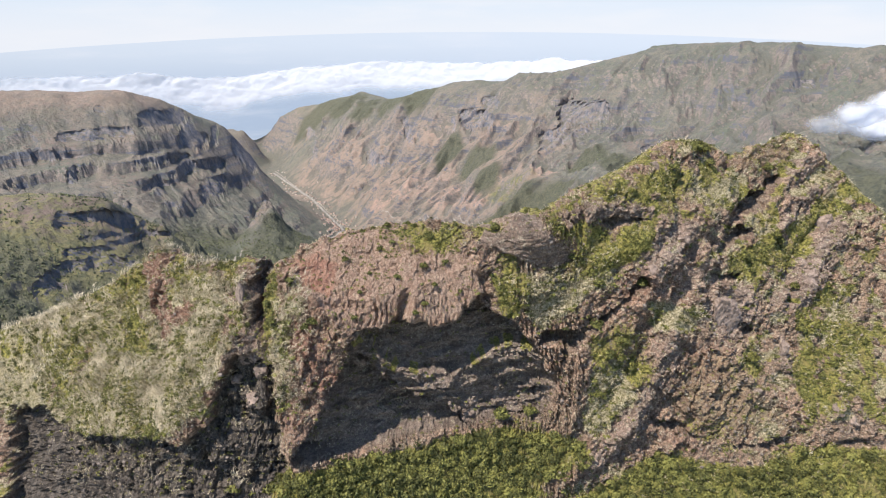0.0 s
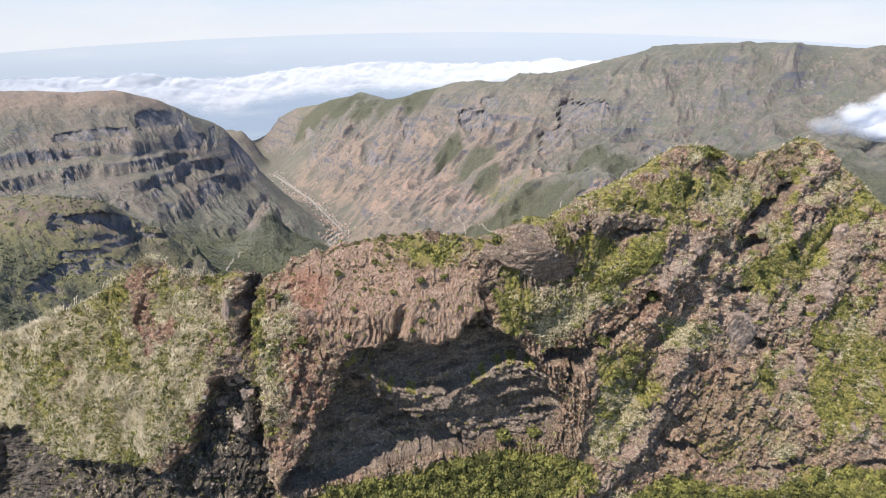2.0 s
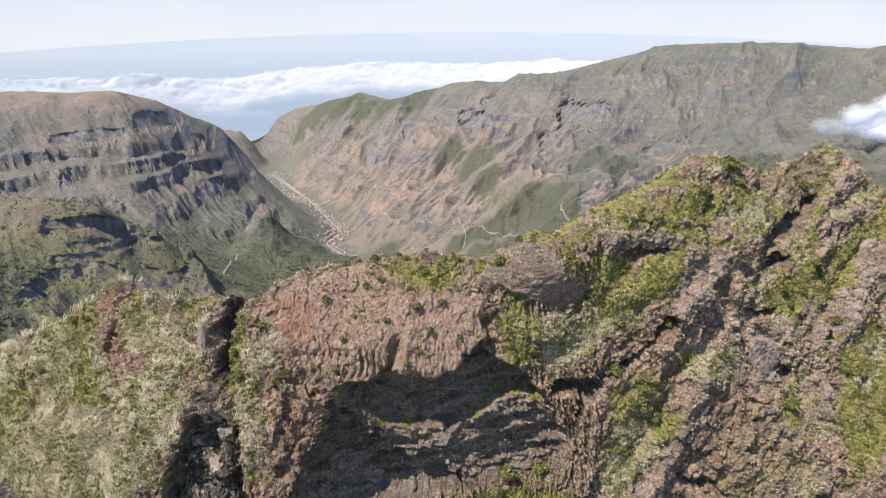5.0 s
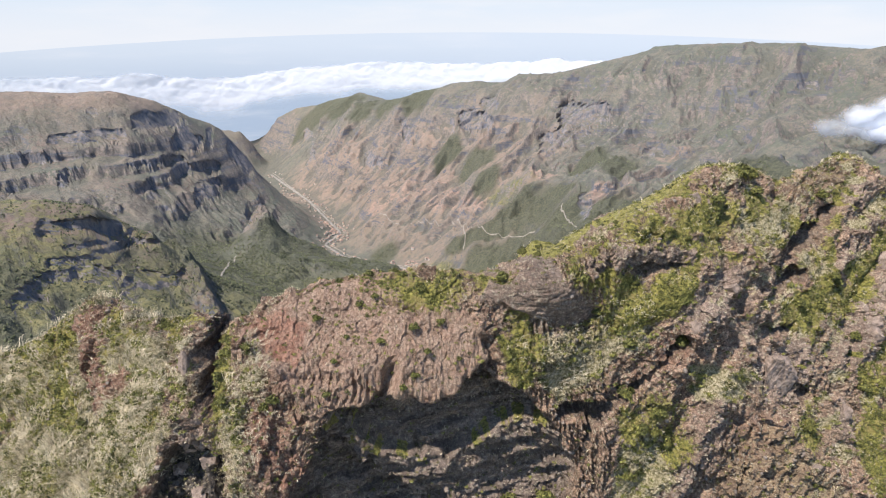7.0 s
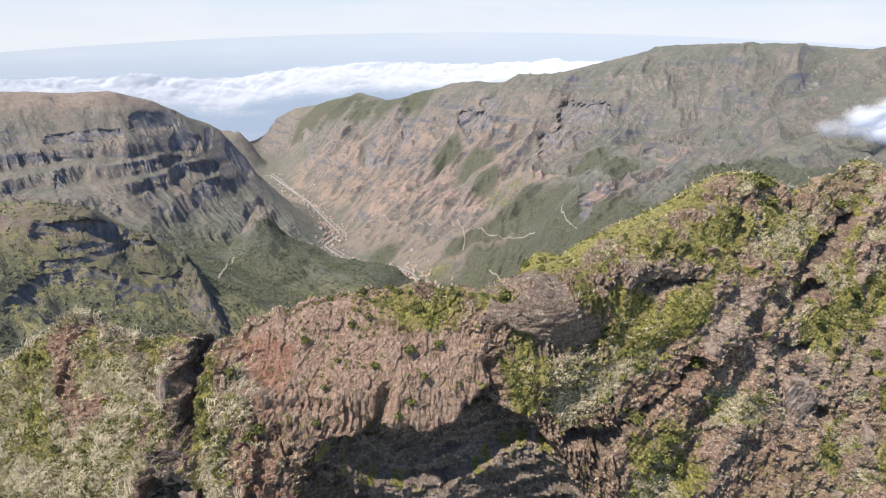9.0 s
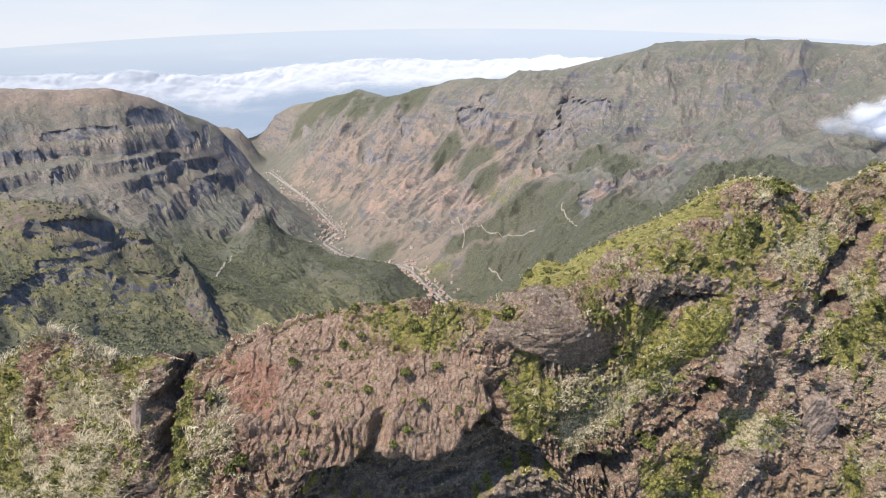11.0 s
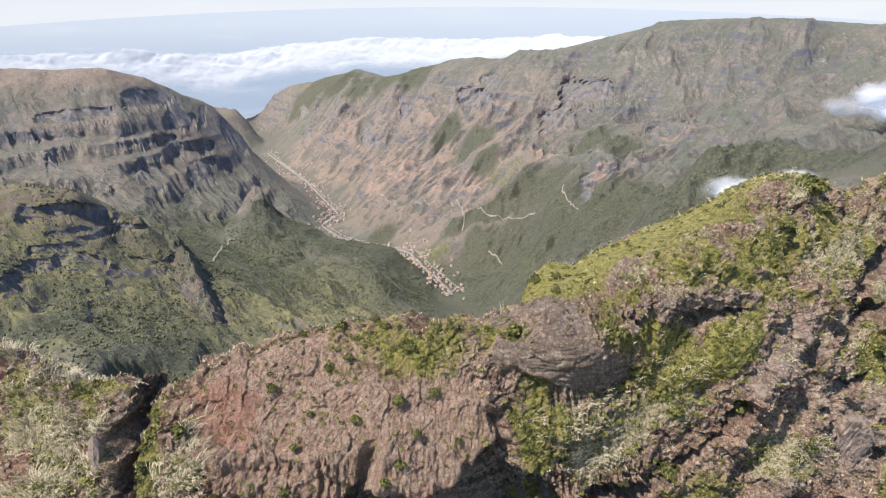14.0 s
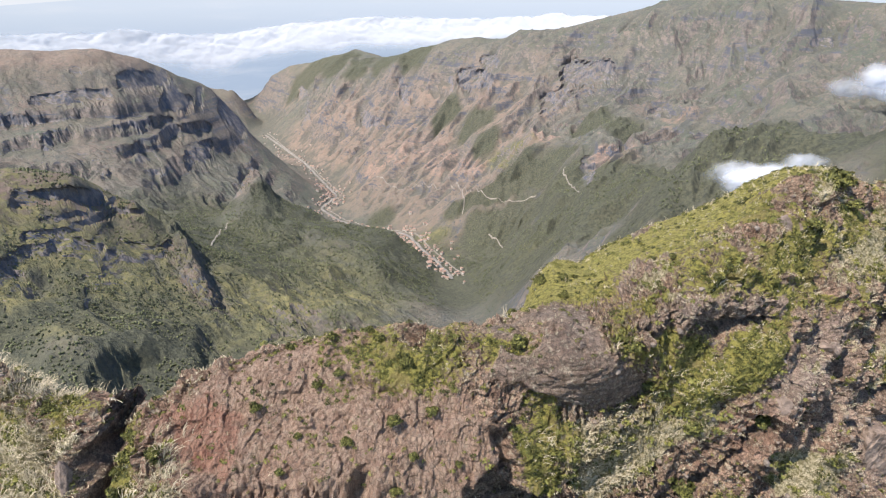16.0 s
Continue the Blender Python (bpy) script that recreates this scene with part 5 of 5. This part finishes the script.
    p, n, k = pick(np.where(FACE_DRY > 1, 0.15, FACE_DRY) * (1 - 0.8 * gaps), 5500, rng)
    scatter("heather_shrubs", "green shrubs between the dry heather", [leaf_ball(rng, 18, 0.7, 0.24) for _ in range(5)], p, rng.uniform(0.35, 1.25, len(p)), np.clip(0.5 + rng.normal(0, 0.25, len(p)), 0, 1), SHRUB, rng, "shrubs")


plant_ridge()


def rock_chunks():
    rng = np.random.default_rng(23)
    kinds = []
    for _ in range(6):
        bm = bmesh.new()
        bmesh.ops.create_icosphere(bm, subdivisions=1, radius=1)
        v = np.array([q.co[:] for q in bm.verts])
        f = np.array([[q.index for q in face.verts] for face in bm.faces])
        bm.free()
        cut = rng.normal(size=(5, 3))
        cut /= np.linalg.norm(cut, axis=1, keepdims=True)
        for c in cut:
            d = v @ c
            v = v - np.clip(d - rng.uniform(0.3, 0.7), 0, 1)[:, None] * c
        kinds.append((v * np.array([1, 0.8, 0.75]), f))
    p, n, k = pick(FACE_BARE * step(30, 50, np.abs(FACE[..., 0] + 14)), 1300, rng)
    s = Shade("broken_rock", 0.92)
    tone = s.attr("tone")
    colour = s.mix(s.ramp(s.noise(0.7, 6, 0.7), 0.36, 0.64), s.mix(tone, (0.12, 0.095, 0.075), (0.17, 0.14, 0.12)), s.mix(tone, (0.2, 0.15, 0.112), (0.25, 0.205, 0.165)))
    mat = s.done(colour, s.noise(0.4, 6, 0.7), 0.8, 0.2)
    scatter("rock_rubble", "angular brown and grey broken rock", kinds, p, rng.uniform(0.2, 0.8, len(p)) ** 1.4 * 1.3, rng.uniform(0, 1, len(p)), mat, rng, "rocks")


rock_chunks()


def plant_forest():
    rng = np.random.default_rng(31)
    crowns = []
    for _ in range(5):
        bm = bmesh.new()
        bmesh.ops.create_icosphere(bm, subdivisions=1, radius=1)
        v = np.array([q.co[:] for q in bm.verts]) * (1 + rng.normal(0, 0.2, (len(bm.verts), 1)))
        f = np.array([[q.index for q in face.verts] for face in bm.faces])
        bm.free()
        crowns.append((v * np.array([0.8, 0.8, 1.0]) + np.array([0, 0, 0.7]), f))
    n = 120000
    a, r = np.radians(rng.uniform(-40, 28, n)), np.sqrt(rng.uniform(330 ** 2, 2100 ** 2, n))
    r = np.where(rng.uniform(size=n) < 0.4, rng.uniform(330, 1500, n), r)
    x, y = r * np.sin(a), r * np.cos(a)
    p = np.stack([x, y, 0 * x], 1)
    wob = fractal(p, 150, 3, 51)
    w = np.maximum(step(330, 150, line_distance(MID_CREST[9:], x, y) + 100 * wob), step(-0.2, 0.25, wob) * step(950, 650, y))
    w = np.maximum(w * (1 - spots(TERRACES, x, y, wob)), spots(WOODS, x, y, 0.7 * wob))
    w = np.maximum(w, step(-0.05, 0.2, wob + 0.1) * step(260, 120, line_distance(RIGHT_FOOT[3:7], x, y)))
    w = np.maximum.reduce([w, 0.05 * step(1900, 1500, r), 0.35 * step(1150, 950, r) * step(-60, -160, x)]) * step(25, 60, line_distance(RIVER, x, y)) * step(0.0, 0.25, fractal(p, 40, 3, 301) + 0.2)
    z0 = land_height(x, y)
    z1 = np.hypot(land_height(x + 6, y) - z0, land_height(x, y + 6) - z0) / 6
    keep = np.nonzero((rng.uniform(size=n) < w) & (z1 < 1.1))[0][:29000]
    places = np.stack([x, y, z0], 1)[keep]
    size = rng.uniform(0.8, 1.9, len(keep)) * np.where(places[:, 0] > 60, 0.8, 1.0)
    tone = np.clip(0.4 + 0.5 * fractal(places, 120, 3, 303) + rng.normal(0, 0.2, len(keep)), 0, 1)
    scatter("forest", "dark green laurel forest on the valley slopes", crowns, places, size, tone, FOREST, rng, "forest")


plant_forest()


# ---- village, roads and river bed ----
def part(name, me, parent, material=None, label=""):
    ob = new(name, me)
    ob.parent = parent
    if material:
        me.materials.clear()
        me.materials.append(material)
    return tagged(ob, label)


def plain(name, dark, light, size, rough=0.85):
    s = Shade(name, rough)
    info = s.node("ShaderNodeObjectInfo").outputs["Random"]
    colour = s.mix(s.ramp(s.noise(size, 5, 0.65), 0.35, 0.65), dark, light)
    return s.done(s.mix(s.math("MULTIPLY", info, 0.5), colour, light), s.noise(size * 0.3, 5, 0.6), 0.3, 0.1)


PLASTER = plain("pale_house_plaster", (0.38, 0.34, 0.285), (0.54, 0.485, 0.41), 2.0)
TILES = plain("terracotta_roof_tiles", (0.25, 0.155, 0.115), (0.38, 0.26, 0.2), 1.5)
ASPHALT = plain("dusty_road", (0.16, 0.14, 0.115), (0.27, 0.235, 0.19), 14.0)
STONES = plain("pale_river_stones", (0.13, 0.12, 0.105), (0.26, 0.235, 0.2), 25.0)


def house_model(w, d, h, rise):
    """A house with walls and a gabled roof."""
    root = new("house")
    bm = bmesh.new()
    v = [bm.verts.new(c) for c in ((-w, -d, -4), (w, -d, -4), (w, d, -4), (-w, d, -4), (-w, -d, h), (w, -d, h), (w, d, h), (-w, d, h), (-w, 0, h + rise), (w, 0, h + rise))]
    for f in ((0, 1, 5, 4), (2, 3, 7, 6), (1, 2, 6, 9, 5), (3, 0, 4, 8, 7), (3, 2, 1, 0)):
        bm.faces.new([v[k] for k in f])
    me = bpy.data.meshes.new("wall")
    bm.to_mesh(me), bm.free()
    part("wall", me, root, PLASTER)
    bm = bmesh.new()
    o, t = 0.6, 0.35
    s = rise / d
    ring = [(-d - o, h - o * s), (0, h + rise), (d + o, h - o * s), (d + o, h - o * s + t), (0, h + rise + t), (-d - o, h - o * s + t)]
    a = [bm.verts.new((-w - o, y, z + 0.02)) for y, z in ring]
    b = [bm.verts.new((w + o, y, z + 0.02)) for y, z in ring]
    for k in range(6):
        bm.faces.new((a[k], a[(k + 1) % 6], b[(k + 1) % 6], b[k]))
    bm.faces.new((a[0], a[5], a[4], a[1])), bm.faces.new((a[1], a[4], a[3], a[2]))
    bm.faces.new((b[1], b[4], b[5], b[0])), bm.faces.new((b[2], b[3], b[4], b[1]))
    bmesh.ops.recalc_face_normals(bm, faces=bm.faces)
    me = bpy.data.meshes.new("roof")
    bm.to_mesh(me), bm.free()
    part("roof", me, root, TILES, "orange tiled gable roof")
    return root


def drape(line, half, lift, gap=7.0):
    """A strip along a plan line, laid on the land with edges that go down into it."""
    pts = np.array(along([(*p[:2], 0) for p in line], gap))[:, :2]
    for _ in range(6):
        pts[1:-1] = 0.5 * pts[1:-1] + 0.25 * (pts[2:] + pts[:-2])
    way = np.gradient(pts, axis=0)
    way /= np.linalg.norm(way, axis=1, keepdims=True)
    side = np.stack([-way[:, 1], way[:, 0]], 1)
    rows = []
    for off, drop in ((-half - 0.5, -5), (-half, 0), (-half / 2, 0), (0, 0), (half / 2, 0), (half, 0), (half + 0.5, -5)):
        q = pts + side * off
        rows.append(np.concatenate([q, (drop + lift + land_height(q[:, 0], q[:, 1]))[:, None]], 1))
    level = np.max([r[:, 2] for r in rows[1:-1]], axis=0)
    for r in rows[1:-1]:
        r[:, 2] = 0.6 * level + 0.4 * r[:, 2]
    verts = np.stack(rows, 0)
    return mesh_of("strip", verts.reshape(-1, 3), grid_faces(len(rows), len(pts)))


ROADS = {
    "hill_road": [(-250, 2232), (-156, 2103), (-36, 2056), (65, 1912), (135, 1766), (197, 1727), (271, 1694)],
    "zigzag_road": [(340, 1669), (315, 1574), (325, 1527), (314, 1431), (323, 1406)],
    "branch_road": [(70, 1894), (73, 1781), (65, 1738)],
    "lower_road": [(133, 1602), (160, 1567), (168, 1500)],
    "saddle_path": [(-490, 1380), (-486, 1342), (-477, 1300), (-455, 1220), (-439, 1159), (-425, 1110)],
    "valley_road": [(58, 1370), (5, 1550), (-75, 1775), (-200, 1860), (-325, 2000), (-418, 2170), (-385, 2350), (-575, 2760), (-800, 3200), (-1040, 3680)],
}
for key, line in ROADS.items():
    me = drape(line, 1.6 if key in ("saddle_path", "valley_road") else 1.3, 1.2)
    me.name = key
    me.materials.append(ASPHALT)
    tagged(new(key, me), "pale road winding across the valley slopes", "road", kind="structure")
me = drape(RIVER[2:-1], 4.6, 1.0, 12.0)
me.name = "river_bed"
me.materials.append(STONES)
tagged(new("river_bed", me), "pale stony river bed along the valley floor", "river bed", kind="structure")


def build_village():
    rng = np.random.default_rng(41)
    models = [house_model(3.4, 2.8, 4.2, 1.3), house_model(4.6, 3.2, 5.4, 1.5), house_model(2.9, 2.5, 3.4, 1.1)]
    spots = []
    way = np.array(along([(*p[:2], 0) for p in RIVER[2:11]], 4.0))[:, :2]
    dense = np.array([1.7 if 1360 < y < 1830 else 2.2 if 2200 < y < 2480 else 0.45 if y < 3300 else 0.2 for y in way[:, 1]])
    pick_at = np.cumsum(dense) / dense.sum()
    for _ in range(900):
        k = int(np.searchsorted(pick_at, rng.uniform()))
        c = way[min(k, len(way) - 1)] + rng.normal(0, 20, 2) * rng.choice([0.6, 0.8, 1.6])
        spots.append(c)
    for cx, cy, s, n in ((-306, 2335, 30, 50), (-340, 2440, 45, 50), (-330, 2600, 40, 30), (34, 1636, 22, 30), (75, 1920, 20, 16), (-40, 1790, 30, 50), (410, 1560, 30, 16), (160, 1700, 60, 30), (-120, 2080, 50, 40)):
        spots += [np.array([cx, cy]) + rng.normal(0, s, 2) for _ in range(n)]
    spots = np.array(spots)
    river = line_distance(RIVER, spots[:, 0], spots[:, 1])
    roads = line_distance([(*p, 0) for p in ROADS["valley_road"]], spots[:, 0], spots[:, 1])
    z = land_height(spots[:, 0], spots[:, 1])
    tilt = np.hypot(land_height(spots[:, 0] + 5, spots[:, 1]) - z, land_height(spots[:, 0], spots[:, 1] + 5) - z) / 5
    kept = []
    for k in range(len(spots)):
        if river[k] < 10 or roads[k] < 4 or tilt[k] > 0.85 or len(kept) >= 290:
            continue
        if any(np.hypot(*(spots[k] - spots[q])) < 8 for q in kept):
            continue
        kept.append(k)
    label = "small pale house with an orange tiled roof in the valley"
    for m in models:
        tagged(m, label, "house", "houses of the valley village")
    used = set()
    for n, k in enumerate(kept):
        m = pose(spots[k, 0], spots[k, 1], z[k] + 0.4, 0, 0, rng.uniform(0, 360))
        which = int(rng.integers(0, 3))
        if which not in used:
            used.add(which)
            models[which].matrix_basis = m
        else:
            copy_thing(models[which], m)


build_village()


# ---- single bushes and rock blocks that stand out on the ridge ----
def on_face(x, z):
    rows = slice(40, 436)
    d = np.hypot(FACE[rows, :, 0] - x, FACE[rows, :, 2] - z)
    k = np.unravel_index(np.argmin(d), d.shape)
    return FACE[rows][k]


def bush_models(count):
    made = []
    rng = np.random.default_rng(51)
    for _ in range(count):
        root = new("bush")
        v, f = leaf_ball(rng, 260, 0.85, 0.12)
        v2, f2 = leaf_ball(rng, 120, 0.8, 0.14)
        v = np.concatenate([v + [0, 0, 0.55], v2 * 0.7 + [0, 0, 0.5]])
        f = np.concatenate([f, f2 + len(f) * 3])
        me = mesh_of("crown", v, None, f, smooth=False)
        lay(me, "tone", np.repeat(np.clip(rng.normal(0.35, 0.22, len(f)), 0, 1), 3))
        part("crown", me, root, SHRUB, "dense dark green leafy crown")
        bm = bmesh.new()
        for _k in range(4):
            a = rng.uniform(0, 6.28)
            m = Matrix.Translation((0, 0, 0.1)) @ Matrix.Rotation(a, 4, "Z") @ Matrix.Rotation(0.4, 4, "X") @ Matrix.Translation((0, 0, 0.3))
            bmesh.ops.create_cone(bm, segments=6, radius1=0.06, radius2=0.03, depth=0.9, matrix=m)
        me = bpy.data.meshes.new("stem")
        bm.to_mesh(me), bm.free()
        part("stem", me, root, STEM)
        made.append(root)
    return made


BUSHES = [(83, 861.5, 3.4), (88, 861, 3.0), (17.8, 788.7, 3.2), (26.8, 788.5, 2.6), (-48, 829, 1.6), (58, 801, 2.2), (54, 811, 2.0), (46, 829, 1.8), (60, 827, 2.2), (75, 836, 2.4), (72, 859, 2.0), (70, 782, 2.2), (33, 846, 2.0), (38, 836, 1.6), (118, 829, 2.6), (101, 798, 2.2)]
CAP_BUSHES = [(-27.2, 839.4, 1.2), (-22.7, 832.2, 1.0), (-12.5, 835.7, 1.2), (-5.5, 837.8, 1.5), (-2.3, 833.7, 1.1), (-4.9, 829.4, 1.2), (4.8, 831.7, 0.8), (-7.5, 827.4, 1.2), (-24, 826.7, 1.1), (-18, 841.6, 1.0), (-20.2, 836.6, 0.9), (0.7, 838.7, 1.2)]
SLOPE_BUSHES = [(50.2, 806.5, 2.6), (54, 805, 2.2), (-41.7, 835.2, 1.5), (-35, 825.9, 1.8), (-36.9, 824.8, 1.6), (-45.8, 826.4, 1.6), (89.7, 857, 2), (116.4, 852.3, 2.4), (114.8, 832.6, 2.0), (101, 827.7, 2.2), (122.1, 815.2, 2.2), (123, 802.3, 2.2), (46, 815.4, 2.6)]


def plant_bushes():
    rng = np.random.default_rng(53)
    models = bush_models(3)
    for m in models:
        tagged(m, "round dark green bush rooted on the rocky ridge", "bush", "bushes on the ridge")
    w = FACE_GREEN * step(0.2, 0.5, FACE_NORMAL[..., 2])
    more = [(*p, rng.uniform(0.9, 2.0)) for p in pick(w, 70, rng, 70, -70)[0]]
    for x, y, z, s in more:
        ob = copy_thing(models[int(rng.integers(0, 3))], Matrix.Identity(4))
        ob.matrix_basis = Matrix.Translation((x, y, z - 0.2)) @ Matrix.Rotation(rng.uniform(0, 6), 4, "Z") @ Matrix.Scale(s, 4)
    for k, (x, z, s) in enumerate(BUSHES + CAP_BUSHES + SLOPE_BUSHES):
        m = Matrix.Translation(Vector(on_face(x, z)) + Vector((0, -0.3, -0.2))) @ Matrix.Rotation(rng.uniform(0, 6), 4, "Z")
        ob = models[k] if k < 3 else copy_thing(models[k % 3], m)
        ob.matrix_basis = m @ Matrix.Scale(s, 4)


plant_bushes()


def basalt():
    s = Shade("weathered_basalt", 0.9)
    c = s.mix(s.ramp(s.noise(1.8, 7, 0.68), 0.36, 0.64), (0.15, 0.112, 0.088), (0.33, 0.25, 0.195))
    c = s.mix(s.math("MULTIPLY", s.ramp(s.noise(5.0, 4, 0.6), 0.45, 0.65), 0.6), c, (0.2, 0.152, 0.126))
    return s.done(c, s.math("ADD", s.noise(0.5, 7, 0.7), s.noise(1.8, 5, 0.7)), 1.0, 0.5)


BASALT = basalt()


def red_rock():
    s = Shade("rusty_lava", 0.9)
    c = s.mix(s.ramp(s.noise(1.5, 7, 0.7, (1, 1, 0.5)), 0.36, 0.64), (0.1, 0.062, 0.048), (0.24, 0.155, 0.115))
    return s.done(c, s.math("ADD", s.noise(0.4, 7, 0.7), s.noise(1.6, 5, 0.7)), 1.0, 0.5)


RUST = red_rock()


def rock_block(name, label, x, z, size, turn, seed, sink=0.5, taper=0.0, material=None, fine=5):
    """An angular block that stands out of the face."""
    rng = np.random.default_rng(seed)
    bm = bmesh.new()
    bmesh.ops.create_icosphere(bm, subdivisions=fine, radius=1)
    v = np.array([q.co[:] for q in bm.verts])
    for _ in range(16):
        c = rng.normal(size=3)
        c /= np.linalg.norm(c)
        d = v @ c
        v = v - np.clip(d - rng.uniform(0.35, 0.62), 0, 1)[:, None] * c
    v[:, 0] *= 1 - taper * (v[:, 2] + 1) / 2
    v = v * np.array(size)
    w = v + seed * 31.0
    nrm = v / (np.linalg.norm(v, axis=1, keepdims=True) + 1e-6)
    v = v + nrm * (min(1.1, 0.22 * min(size)) * fractal(w, 3.0, 5, seed, True, 0.62) + 0.4 * grain(w * np.array([1, 1, 0.2]), 1.0, seed + 3))[:, None]
    for q, c in zip(bm.verts, v):
        q.co = c
    me = bpy.data.meshes.new(name)
    bm.to_mesh(me), bm.free()
    me.polygons.foreach_set("use_smooth", np.full(len(me.polygons), False))
    me.materials.append(material or BASALT)
    ob = tagged(new(name, me), label, "rock", "rock blocks of the ridge")
    p = Vector(on_face(x, z))
    ob.matrix_basis = Matrix.Translation(p + Vector((0, size[1] * sink, 0))) @ Euler([radians(a) for a in turn]).to_matrix().to_4x4()


rock_block("rock_block", "huge grey angular boulder wedged in the slope", 92, 812.5, (8.0, 6.5, 9.5), (10, 20, 10), 3, 0.3)
rock_block("rock_finger", "narrow upright rock finger on the slope", 113.7, 797.5, (2.2, 2.6, 7.5), (0, 4, 0), 5)
rock_block("rock_slab", "long grey tilted slab near the peak", 138, 833, (4.0, 4.0, 9.5), (10, 32, 0), 6)
rock_block("rock_slab", "long grey tilted slab on the steep flank", 127, 818, (4.0, 4.0, 9.0), (10, 36, 0), 7)
rock_block("rock_block", "dark layered pinnacle block on the buttress", -50.5, 817, (4.2, 4.0, 5.0), (0, -10, 0), 8)
rock_block("rock_slab", "red-brown overhanging slab on the slope", 57, 829, (9.0, 4.0, 3.0), (-15, -42, 0), 9, 0.75, 0.0, RUST)
rock_block("rock_finger", "thin upright rib beside the dark cleft", -55, 832, (1.9, 2.6, 7.5), (0, -3, 0), 11)

# broken blocks on the pinnacle, the crest and the peak's flank: x, z, half width
PINNACLE_BLOCKS = [(-53.7, 815.9, 3.2), (-49.2, 813.4, 2.8), (-56.9, 809, 2.8), (-51.1, 806.5, 3.2), (-51.6, 822.9, 2.0)]
CREST_BLOCKS = [(64.6, 860.3, 2.6), (69, 858.6, 2.2), (74.5, 858.2, 1.8)]
FLANK_BLOCKS = [(67.2, 833.6, 3.6), (73.7, 839, 3.2), (62.2, 832.9, 3.2), (127.1, 822.5, 3.6), (134.7, 826.3, 4.0), (128, 816.5, 3.6), (45.1, 804.6, 2.8), (38.6, 799.2, 3.4), (91, 801.4, 1.8), (97.2, 794.6, 1.8), (101.5, 790.1, 2.0), (130.8, 781.3, 3.4), (137.8, 776.1, 3.2)]
_rng = np.random.default_rng(61)
for blocks, words, lean in ((PINNACLE_BLOCKS, "grey layered block stacked on the rock pinnacle", 0), (CREST_BLOCKS, "rough brown block on the ridge crest", 5), (FLANK_BLOCKS, "grey-brown angular block set in the steep flank", 35)):
    for x, z, r in blocks:
        rock_block("rock_block", words, x, z, (r * 1.1, r * 0.85, r * _rng.uniform(0.6, 1.1)), (_rng.uniform(-15, 15), lean + _rng.uniform(-15, 15), _rng.uniform(-20, 20)), int(_rng.integers(20, 900)), 0.7, 0.0, None, 4)
